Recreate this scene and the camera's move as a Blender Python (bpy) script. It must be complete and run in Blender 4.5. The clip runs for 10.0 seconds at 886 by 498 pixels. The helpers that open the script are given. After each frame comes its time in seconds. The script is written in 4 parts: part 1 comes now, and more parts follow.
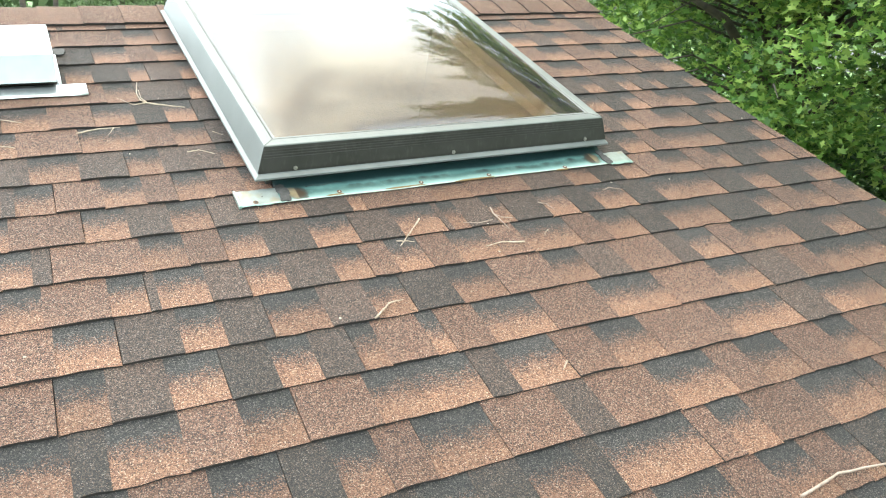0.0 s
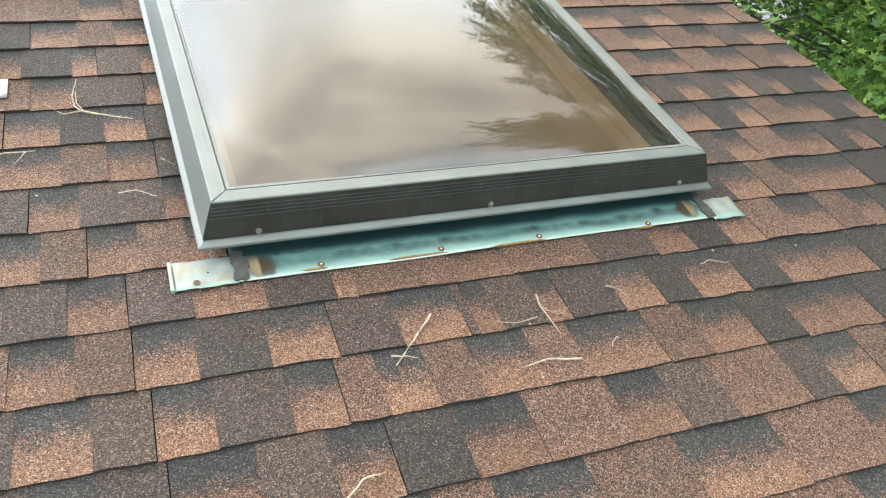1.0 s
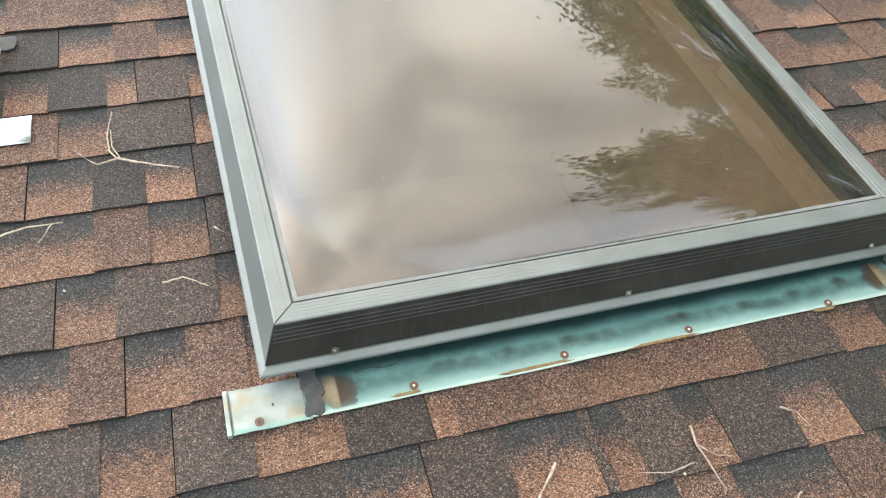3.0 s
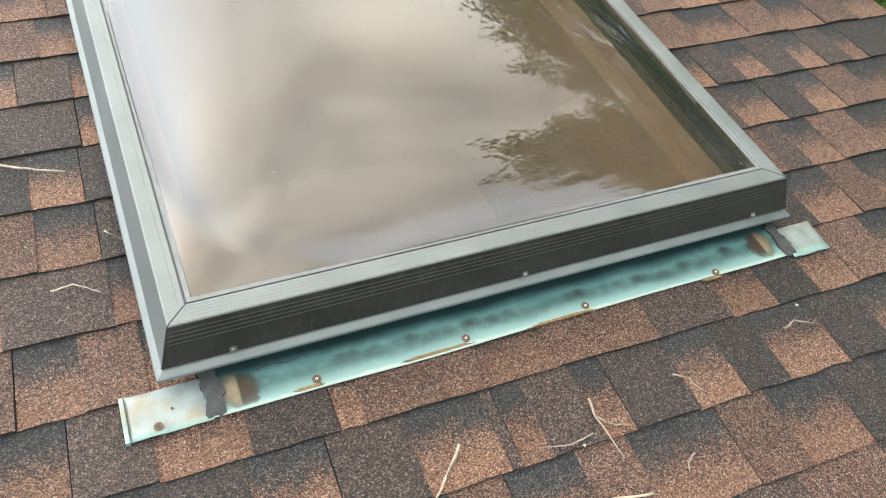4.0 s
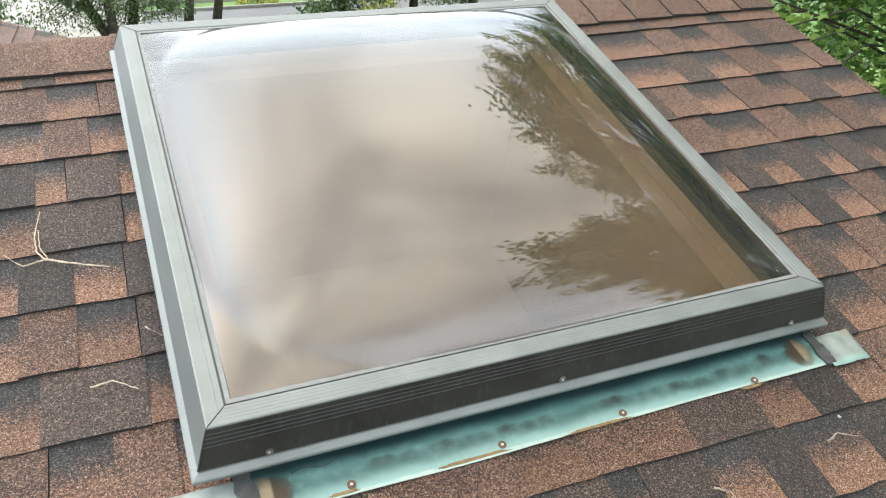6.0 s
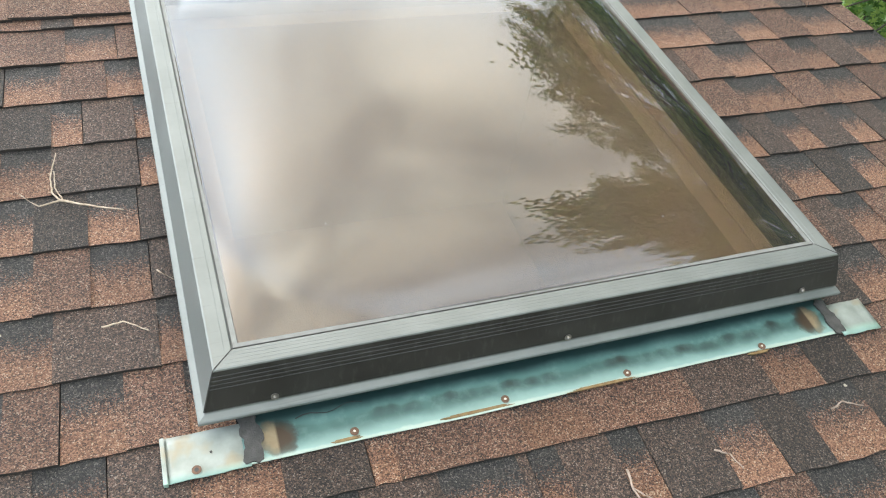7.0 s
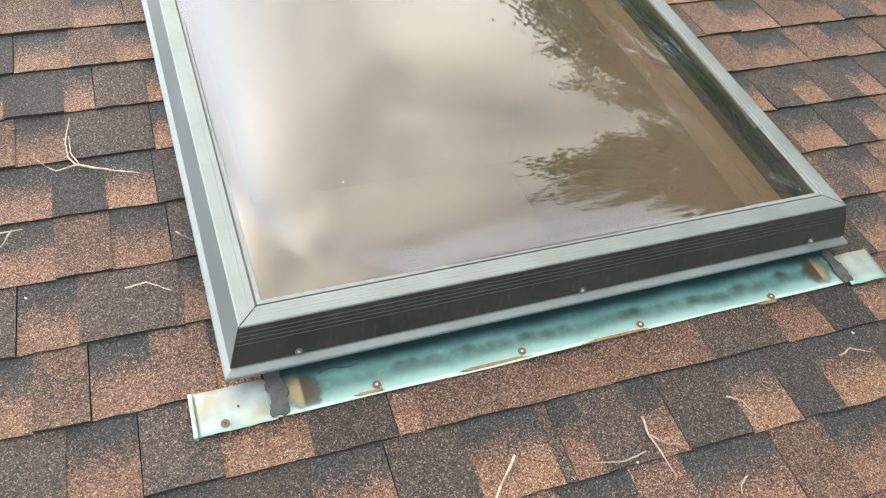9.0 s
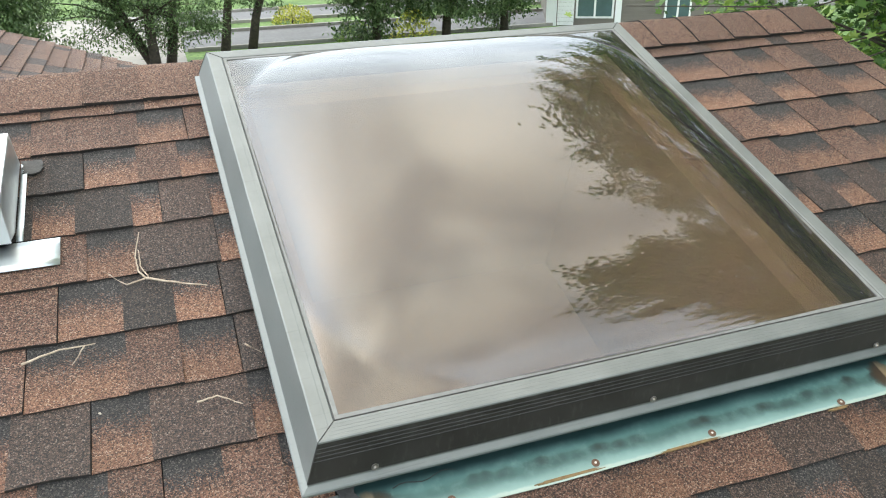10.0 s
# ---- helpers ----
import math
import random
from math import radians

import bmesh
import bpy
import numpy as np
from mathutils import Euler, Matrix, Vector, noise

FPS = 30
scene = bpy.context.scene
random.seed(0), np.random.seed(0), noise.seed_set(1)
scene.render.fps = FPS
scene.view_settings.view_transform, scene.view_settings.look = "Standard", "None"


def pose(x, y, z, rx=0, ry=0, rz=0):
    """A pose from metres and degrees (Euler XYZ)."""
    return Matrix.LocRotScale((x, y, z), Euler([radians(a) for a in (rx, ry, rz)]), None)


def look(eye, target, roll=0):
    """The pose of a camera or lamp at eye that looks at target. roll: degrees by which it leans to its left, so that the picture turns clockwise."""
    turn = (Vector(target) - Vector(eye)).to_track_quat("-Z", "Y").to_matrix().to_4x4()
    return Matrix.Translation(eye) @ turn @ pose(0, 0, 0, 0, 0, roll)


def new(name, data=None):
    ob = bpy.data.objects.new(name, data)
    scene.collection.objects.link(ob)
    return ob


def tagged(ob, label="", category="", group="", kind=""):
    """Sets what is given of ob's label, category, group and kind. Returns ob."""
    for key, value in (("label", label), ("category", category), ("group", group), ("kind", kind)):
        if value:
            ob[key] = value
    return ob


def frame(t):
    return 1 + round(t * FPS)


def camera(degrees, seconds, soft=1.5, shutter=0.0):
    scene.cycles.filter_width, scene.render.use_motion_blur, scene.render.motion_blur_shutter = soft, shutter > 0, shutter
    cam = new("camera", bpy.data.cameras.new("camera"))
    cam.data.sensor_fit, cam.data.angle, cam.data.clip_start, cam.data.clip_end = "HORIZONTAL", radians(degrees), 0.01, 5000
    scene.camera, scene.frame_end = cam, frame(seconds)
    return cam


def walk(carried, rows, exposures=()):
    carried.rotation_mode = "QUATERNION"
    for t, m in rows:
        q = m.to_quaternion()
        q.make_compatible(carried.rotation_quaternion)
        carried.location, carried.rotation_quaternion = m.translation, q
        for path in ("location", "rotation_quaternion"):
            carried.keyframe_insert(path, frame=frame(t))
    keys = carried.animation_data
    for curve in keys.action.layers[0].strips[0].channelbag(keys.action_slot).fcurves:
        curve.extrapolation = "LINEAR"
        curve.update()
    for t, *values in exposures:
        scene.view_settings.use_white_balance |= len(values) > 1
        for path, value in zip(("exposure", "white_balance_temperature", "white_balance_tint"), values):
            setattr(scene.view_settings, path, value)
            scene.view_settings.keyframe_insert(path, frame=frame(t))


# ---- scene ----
# The roof rises 4 in 12: places on it are given as (along the courses, up the slope, off the surface).
SLOPE = 18.43
ROOF = pose(0, 0, 0, SLOPE)
cam = camera(58.9, 10.0, soft=1.1)
# stops, kelvin and tint by which the clip's camera adapts
EXPOSURES = [(0.0, 1.60, 6850, 2), (0.5, 1.37, 6850, 4), (1.0, 1.20, 6850, 5), (1.5, 1.15, 6850, 7), (2.2, 1.10, 6850, 7), (3.3, 1.07, 6850, 7), (5.0, 1.10, 6850, 7), (5.7, 1.08, 6850, 7), (7.0, 1.02, 6850, 7), (8.0, 0.98, 6850, 7), (8.5, 1.06, 6850, 7), (9.0, 1.22, 6850, 7), (9.5, 1.08, 6850, 7), (10.0, 0.88, 6850, 7)]
PATH = [
    (0, (-0.452, -1.702, 1.197), (0.430, -0.331, 0.039), 11.30),
    (0.5, (-0.230, -1.380, 1.092), (0.558, 0.013, -0.107), 11.20),
    (1, (-0.040, -1.070, 1.084), (0.667, 0.260, -0.232), 11.60),
    (1.5, (0.114, -0.804, 1.107), (0.578, 0.502, -0.335), 7.60),
    (2, (0.091, -0.709, 1.081), (0.483, 0.538, -0.434), 6.80),
    (2.2, (0.057, -0.670, 1.062), (0.464, 0.548, -0.471), 7.00),
    (3.3, (0.052, -0.559, 1.080), (0.586, 0.640, -0.430), 8.40),
    (3.5, (0.063, -0.566, 1.083), (0.623, 0.626, -0.422), 8.70),
    (4, (0.096, -0.590, 1.083), (0.765, 0.532, -0.431), 11.00),
    (4.5, (0.106, -0.600, 1.078), (0.774, 0.465, -0.478), 11.60),
    (5, (0.091, -0.588, 1.081), (0.710, 0.520, -0.465), 10.40),
    (5.5, (0.074, -0.582, 1.104), (0.710, 0.678, -0.313), 8.90),
    (5.7, (0.068, -0.560, 1.107), (0.741, 0.736, -0.260), 9.40),
    (7, (0.082, -0.571, 1.102), (0.687, 0.663, -0.351), 10.80),
    (7.5, (0.086, -0.577, 1.102), (0.676, 0.631, -0.379), 10.50),
    (8, (0.082, -0.580, 1.105), (0.662, 0.612, -0.393), 9.90),
    (8.5, (0.071, -0.602, 1.097), (0.648, 0.530, -0.447), 10.70),
    (9, (0.044, -0.585, 1.103), (0.641, 0.583, -0.407), 10.50),
    (9.5, (-0.020, -0.586, 1.091), (0.524, 0.669, -0.368), 9.10),
    (10, (-0.044, -0.543, 1.124), (0.559, 0.802, -0.226), 7.70),
]
walk(cam, [(t, ROOF @ look(eye, target, roll)) for t, eye, target, roll in PATH], EXPOSURES)

# ---- light ----
SUN_EL, SUN_AZ = 50.0, -42.0   # degrees; azimuth from +y towards +x
sun_dir = Vector((math.sin(radians(SUN_AZ)) * math.cos(radians(SUN_EL)), math.cos(radians(SUN_AZ)) * math.cos(radians(SUN_EL)), math.sin(radians(SUN_EL))))
sun = new("sun", bpy.data.lights.new("sun", "SUN"))
sun.data.energy, sun.data.angle, sun.data.color = 0.6, radians(165), (1.0, 0.98, 0.95)
sun.matrix_world = look(sun_dir * 30, (0, 0, 0))

world = bpy.data.worlds.new("sky")
scene.world = world
world.use_nodes = True
wn, wl = world.node_tree.nodes, world.node_tree.links
wn.clear()
w_out = wn.new("ShaderNodeOutputWorld")
w_bg = wn.new("ShaderNodeBackground")
w_sky = wn.new("ShaderNodeTexSky")
w_sky.sky_type, w_sky.sun_disc = "NISHITA", False
w_sky.sun_elevation, w_sky.sun_rotation = radians(SUN_EL), radians(SUN_AZ)
w_sky.dust_density, w_sky.air_density = 2.0, 1.0
w_co = wn.new("ShaderNodeTexCoord")
w_no = wn.new("ShaderNodeTexNoise")
w_no.inputs["Scale"].default_value, w_no.inputs["Detail"].default_value, w_no.inputs["Roughness"].default_value = 1.7, 5, 0.5
w_no.inputs["Distortion"].default_value = 0.3
w_ra = wn.new("ShaderNodeValToRGB")
w_ra.color_ramp.elements[0].position, w_ra.color_ramp.elements[1].position = 0.30, 0.62
w_ra.color_ramp.elements[0].color, w_ra.color_ramp.elements[1].color = (0.35,) * 3 + (1,), (1.0,) * 3 + (1,)
w_cl = wn.new("ShaderNodeValToRGB")      # cloud brightness, grey bellies to bright rims
w_cl.color_ramp.elements[0].position, w_cl.color_ramp.elements[1].position = 0.39, 0.68
w_cl.color_ramp.elements[0].color, w_cl.color_ramp.elements[1].color = (12.6, 13.4, 14.2, 1), (17.2, 17.9, 18.5, 1)
w_mix = wn.new("ShaderNodeMix")
w_mix.data_type = "RGBA"
wl.new(w_co.outputs["Generated"], w_no.inputs["Vector"])
wl.new(w_no.outputs["Fac"], w_ra.inputs["Fac"])
wl.new(w_no.outputs["Fac"], w_cl.inputs["Fac"])
wl.new(w_ra.outputs["Color"], w_mix.inputs["Factor"])
wl.new(w_sky.outputs["Color"], w_mix.inputs["A"])
wl.new(w_cl.outputs["Color"], w_mix.inputs["B"])
w_up = wn.new("ShaderNodeVectorMath")        # thin cloud glows round the sun
w_up.operation = "DOT_PRODUCT"
w_up.inputs[1].default_value = sun_dir
w_hz = wn.new("ShaderNodeMapRange")
w_hz.inputs["From Min"].default_value, w_hz.inputs["From Max"].default_value = -1.0, 1.0
w_hz.inputs["To Min"].default_value, w_hz.inputs["To Max"].default_value = 0.0, 1.0
w_pw = wn.new("ShaderNodeMath")
w_pw.operation = "POWER"
w_pw.inputs[1].default_value = 3.0
w_gl = wn.new("ShaderNodeMath")
w_gl.operation = "MULTIPLY_ADD"
w_gl.inputs[1].default_value, w_gl.inputs[2].default_value = 0.62, 0.69
w_p2 = wn.new("ShaderNodeMath")               # and brightest where the disc stands behind it
w_p2.operation = "POWER"
w_p2.inputs[1].default_value = 55.0
w_g2 = wn.new("ShaderNodeMath")
w_g2.operation = "MULTIPLY_ADD"
w_g2.inputs[1].default_value = 0.25
w_mul = wn.new("ShaderNodeVectorMath")
w_mul.operation = "SCALE"
wl.new(w_co.outputs["Generated"], w_up.inputs[0])
wl.new(w_up.outputs["Value"], w_hz.inputs["Value"])
wl.new(w_hz.outputs["Result"], w_pw.inputs[0])
wl.new(w_pw.outputs["Value"], w_gl.inputs[0])
w_ze = wn.new("ShaderNodeVectorMath")        # warm thin cloud overhead, cool grey towards the horizon
w_ze.operation = "DOT_PRODUCT"
w_ze.inputs[1].default_value = Vector((0.16, 0.12, 0.98)).normalized()
w_wr = wn.new("ShaderNodeValToRGB")
w_wr.color_ramp.interpolation = "EASE"
w_wr.color_ramp.elements[0].position, w_wr.color_ramp.elements[1].position = 0.62, 0.97
w_wr.color_ramp.elements[0].color, w_wr.color_ramp.elements[1].color = (0.91, 1.0, 1.11, 1), (1.09, 1.0, 0.865, 1)
w_wm = wn.new("ShaderNodeMix")
w_wm.data_type, w_wm.blend_type = "RGBA", "MULTIPLY"
w_wm.inputs["Factor"].default_value = 1.0
wl.new(w_co.outputs["Generated"], w_ze.inputs[0])
wl.new(w_ze.outputs["Value"], w_wr.inputs["Fac"])
wl.new(w_mix.outputs["Result"], w_wm.inputs["A"])
wl.new(w_wr.outputs["Color"], w_wm.inputs["B"])
wl.new(w_wm.outputs["Result"], w_mul.inputs[0])
wl.new(w_hz.outputs["Result"], w_p2.inputs[0])
wl.new(w_p2.outputs["Value"], w_g2.inputs[0])
wl.new(w_gl.outputs["Value"], w_g2.inputs[2])
wl.new(w_g2.outputs["Value"], w_mul.inputs["Scale"])
wl.new(w_mul.outputs["Vector"], w_bg.inputs["Color"])
w_bg.inputs["Strength"].default_value = 0.13
wl.new(w_bg.outputs["Background"], w_out.inputs["Surface"])


# ---- materials ----
class Nodes:
    """A node material in the making."""

    def __init__(self, name):
        self.mat = bpy.data.materials.new(name)
        self.mat.use_nodes = True
        self.nt = self.mat.node_tree
        self.bsdf = self.nt.nodes["Principled BSDF"]
        self.out = self.nt.nodes["Material Output"]

    def add(self, kind, **inputs):
        n = self.nt.nodes.new("ShaderNode" + kind)
        for k, v in inputs.items():
            self.put(n, k.replace("_", " "), v)
        return n

    def put(self, n, socket, v):
        if isinstance(v, bpy.types.NodeSocket):
            self.nt.links.new(v, n.inputs[socket])
        else:
            n.inputs[socket].default_value = v

    def pos(self):
        return self.add("NewGeometry").outputs["Position"]

    def obj(self):
        return self.add("TexCoord").outputs["Object"]

    def uv(self):
        return self.add("TexCoord").outputs["UV"]

    def noise(self, vec, scale, detail=4.0, rough=0.55, distort=0.0):
        return self.add("TexNoise", Vector=vec, Scale=scale, Detail=detail, Roughness=rough, Distortion=distort).outputs["Fac"]

    def ramp(self, fac, *stops):
        n = self.add("ValToRGB", Fac=fac)
        e = n.color_ramp.elements
        while len(e) < len(stops):
            e.new(0.5)
        for el, (p, c) in zip(e, stops):
            el.position = p
            el.color = (*c, 1) if not isinstance(c, (int, float)) else (c, c, c, 1)
        return n.outputs["Color"]

    def mix(self, fac, a, b, blend="MIX"):
        n = self.add("Mix")
        n.data_type, n.blend_type = "RGBA", blend
        self.put(n, "Factor", fac)
        for i, v in ((6, a), (7, b)):
            if isinstance(v, bpy.types.NodeSocket):
                self.nt.links.new(v, n.inputs[i])
            else:
                n.inputs[i].default_value = (*v, 1) if not isinstance(v, (int, float)) else (v, v, v, 1)
        return n.outputs[2]

    def math(self, op, a, b=0.0, clamp=False):
        n = self.add("Math")
        n.operation, n.use_clamp = op, clamp
        self.put(n, 0, a) if not isinstance(a, bpy.types.NodeSocket) else self.nt.links.new(a, n.inputs[0])
        n.inputs[1].default_value = b if not isinstance(b, bpy.types.NodeSocket) else 0.0
        if isinstance(b, bpy.types.NodeSocket):
            self.nt.links.new(b, n.inputs[1])
        return n.outputs[0]

    def axis(self, vec, which):
        return self.add("SeparateXYZ", Vector=vec).outputs[which]

    def bump(self, height, strength=0.5, distance=0.002):
        n = self.add("Bump", Height=height, Strength=strength, Distance=distance)
        self.put(self.bsdf, "Normal", n.outputs["Normal"])

    def done(self, colour, rough=0.7, metal=0.0, spec=None):
        self.put(self.bsdf, "Base Color", colour if isinstance(colour, bpy.types.NodeSocket) else (*colour, 1))
        self.put(self.bsdf, "Roughness", rough)
        self.put(self.bsdf, "Metallic", metal)
        if spec is not None:
            self.put(self.bsdf, "Specular IOR Level", spec)
        return self.mat


def shingle_material(name, kind):
    """Ceramic granules on asphalt; the colour blend of each tab runs up it by its own UV."""
    m = Nodes(name)
    p = m.pos()
    cell = m.add("TexVoronoi", Vector=p, Scale=540.0)
    grain = m.axis(cell.outputs["Color"], 0)
    pick = m.axis(cell.outputs["Color"], 1)
    v = m.axis(m.uv(), 1)
    warp = m.math("MULTIPLY", m.math("SUBTRACT", m.noise(p, 28.0, 3.0), 0.5), 0.060)
    speck = m.math("MULTIPLY", m.math("SUBTRACT", pick, 0.5), 0.05)
    h = m.math("ADD", m.math("ADD", v, warp), speck)
    tone = m.add("ObjectInfo").outputs["Random"]
    brown = m.ramp(grain, (0.0, (0.016, 0.011, 0.009)), (0.28, (0.066, 0.035, 0.026)), (0.56, (0.165, 0.077, 0.049)), (0.83, (0.265, 0.130, 0.083)), (0.985, (0.42, 0.29, 0.21)))
    dark = m.ramp(grain, (0.0, (0.008, 0.007, 0.007)), (0.40, (0.035, 0.029, 0.026)), (0.74, (0.080, 0.060, 0.050)), (0.92, (0.145, 0.090, 0.066)), (0.99, (0.25, 0.21, 0.18)))
    slate = m.ramp(grain, (0.0, (0.007, 0.007, 0.008)), (0.52, (0.036, 0.034, 0.034)), (0.86, (0.082, 0.068, 0.060)), (0.99, (0.18, 0.16, 0.145)))
    orange = m.ramp(grain, (0.0, (0.055, 0.027, 0.018)), (0.28, (0.175, 0.078, 0.045)), (0.62, (0.300, 0.142, 0.081)), (0.9, (0.41, 0.215, 0.127)), (0.99, (0.58, 0.42, 0.30)))
    if kind == "recess":
        low = m.mix(m.ramp(h, (0.044, 0.0), (0.066, 1.0)), orange, brown)
        col = m.mix(m.ramp(h, (0.078, 0.0), (0.096, 1.0)), low, slate)
    elif kind == "brown":
        col = m.mix(m.ramp(h, (0.0, 0.0), (0.055, 1.0)), m.mix(0.45, brown, orange), brown)
    elif kind == "dark":
        col = m.mix(m.math("MULTIPLY", tone, 0.35), dark, brown)
    else:
        col = m.mix(0.35, brown, orange)
    big = m.noise(p, 3.2, 4.0)
    col = m.mix(m.ramp(big, (0.35, 0.0), (0.7, 0.15)), col, (0.05, 0.045, 0.042))
    shift = m.add("HueSaturation", Color=col, Saturation=0.97)
    m.put(shift, "Value", m.math("ADD", m.math("MULTIPLY", tone, 0.34), 0.76))
    m.bump(cell.outputs["Distance"], 1.0, 0.0042)
    return m.done(shift.outputs["Color"], 0.78, 0.0, 0.5)


def plain_material(name, a, b, scale, rough=0.7, metal=0.0, bump=0.0, spec=None, fine=0.0):
    m = Nodes(name)
    p = m.obj()
    f = m.noise(p, scale, 5.0)
    col = m.mix(m.ramp(f, (0.3, 0.0), (0.7, 1.0)), a, b)
    if fine:
        col = m.mix(m.ramp(m.noise(p, scale * 11, 3.0), (0.35, fine), (0.65, 0.0)), col, tuple(0.45 * c for c in a))
    if bump:
        m.bump(m.noise(p, scale * 6, 4.0), bump, 0.003)
    return m.done(col, rough, metal, spec)


M_RECESS = shingle_material("shingle_recess", "recess")
M_BROWN = shingle_material("shingle_brown", "brown")
M_DARK = shingle_material("shingle_dark", "dark")
M_CAP = shingle_material("shingle_cap", "cap")
M_ASPHALT_EDGE = plain_material("asphalt_edge", (0.012, 0.010, 0.009), (0.03, 0.022, 0.018), 60, 0.9)
M_FELT = plain_material("felt", (0.012, 0.012, 0.012), (0.025, 0.022, 0.02), 30, 0.95)


def frame_material():
    m = Nodes("weathered_anodised_aluminium")
    p = m.obj()
    stain = m.noise(p, 9.0, 6.0, 0.6)
    streak = m.noise(m.add("Mapping", Vector=p, Scale=(4, 60, 60)).outputs["Vector"], 3.0, 4.0)
    col = m.mix(m.ramp(stain, (0.35, 0.0), (0.68, 1.0)), (0.140, 0.149, 0.143), (0.185, 0.194, 0.186))
    col = m.mix(m.ramp(streak, (0.60, 0.0), (0.75, 0.35)), col, (0.085, 0.082, 0.074))
    rough = m.ramp(stain, (0.3, 0.42), (0.7, 0.55))
    m.bump(m.noise(p, 260.0, 2.0), 0.05, 0.0005)
    return m.done(col, rough, 0.35)


M_FRAME = frame_material()


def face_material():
    """Near-black colour for the upright faces of the front and back rails."""
    m = Nodes("near_black_rail_face")
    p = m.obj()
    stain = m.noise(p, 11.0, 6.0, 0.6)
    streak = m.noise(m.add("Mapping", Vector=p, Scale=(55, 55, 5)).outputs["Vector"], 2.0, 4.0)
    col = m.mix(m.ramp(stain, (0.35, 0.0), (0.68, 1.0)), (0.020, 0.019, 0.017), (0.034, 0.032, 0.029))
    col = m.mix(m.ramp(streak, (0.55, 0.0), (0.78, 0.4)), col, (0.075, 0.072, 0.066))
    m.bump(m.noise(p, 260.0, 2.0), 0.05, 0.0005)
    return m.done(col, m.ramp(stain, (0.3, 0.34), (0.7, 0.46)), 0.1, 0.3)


M_FACE = face_material()
M_SEALANT = plain_material("grey_sealant", (0.22, 0.225, 0.215), (0.13, 0.125, 0.115), 45, 0.6, fine=0.5)
M_STEEL = plain_material("galvanised_screw", (0.30, 0.29, 0.27), (0.18, 0.16, 0.14), 300, 0.45, 0.8)
M_SEAL = plain_material("black_seal", (0.03, 0.03, 0.03), (0.06, 0.055, 0.05), 40, 0.7)
M_LINING = plain_material("curb_board", (0.70, 0.64, 0.56), (0.60, 0.54, 0.47), 9, 0.8)
M_RIM_REFLECTION = plain_material("painted_rim_reflection", (0.008, 0.018, 0.042), (0.018, 0.036, 0.075), 20, 0.6)
M_CURB = plain_material("curb_near_black", (0.022, 0.022, 0.020), (0.05, 0.045, 0.04), 14, 0.8)
M_WOOD_INSIDE = plain_material("painted_drywall", (0.70, 0.655, 0.60), (0.60, 0.555, 0.50), 3, 0.85)


def dome_material(name, tint, head_on):
    m = Nodes(name)
    nt = m.nt
    nt.nodes.remove(m.bsdf)
    p = m.obj()
    haze = m.ramp(m.noise(p, 5.0, 5.0), (0.35, 0.022), (0.75, 0.055))
    spots = m.add("TexVoronoi", Vector=p, Scale=34.0)
    dirt = m.math("MULTIPLY", m.math("LESS_THAN", spots.outputs["Distance"], 0.045), m.math("GREATER_THAN", m.axis(spots.outputs["Color"], 0), 0.82))
    haze = m.math("MAXIMUM", haze, m.math("MULTIPLY", dirt, 0.6))
    see = m.add("BsdfTransparent", Color=(*tint, 1))
    gloss = m.add("BsdfGlossy", Color=(1, 1, 1, 1), Roughness=0.0)
    dust = m.add("BsdfDiffuse", Color=(0.50, 0.48, 0.46, 1))
    face = m.add("LayerWeight", Blend=0.5).outputs["Facing"]
    fres = m.math("ADD", m.math("MULTIPLY", m.math("POWER", face, 5.0), 0.62), head_on)
    a = m.add("MixShader")
    nt.links.new(haze, a.inputs[0])
    nt.links.new(see.outputs[0], a.inputs[1])
    nt.links.new(dust.outputs[0], a.inputs[2])
    b = m.add("MixShader")
    nt.links.new(fres, b.inputs[0])
    nt.links.new(a.outputs[0], b.inputs[1])
    nt.links.new(gloss.outputs[0], b.inputs[2])
    nt.links.new(b.outputs[0], m.out.inputs["Surface"])
    return m.mat


def clear_material(name, tint):
    m = Nodes(name)
    m.nt.nodes.remove(m.bsdf)
    m.nt.links.new(m.add("BsdfTransparent", Color=(*tint, 1)).outputs[0], m.out.inputs["Surface"])
    return m.mat


M_DOME = dome_material("bronze_acrylic", (0.43, 0.345, 0.272), 0.088)
M_DOME_UNDER = clear_material("bronze_acrylic_underside", (0.98, 0.975, 0.97))
M_DOME_INNER = clear_material("clear_acrylic", (0.98, 0.98, 0.97))


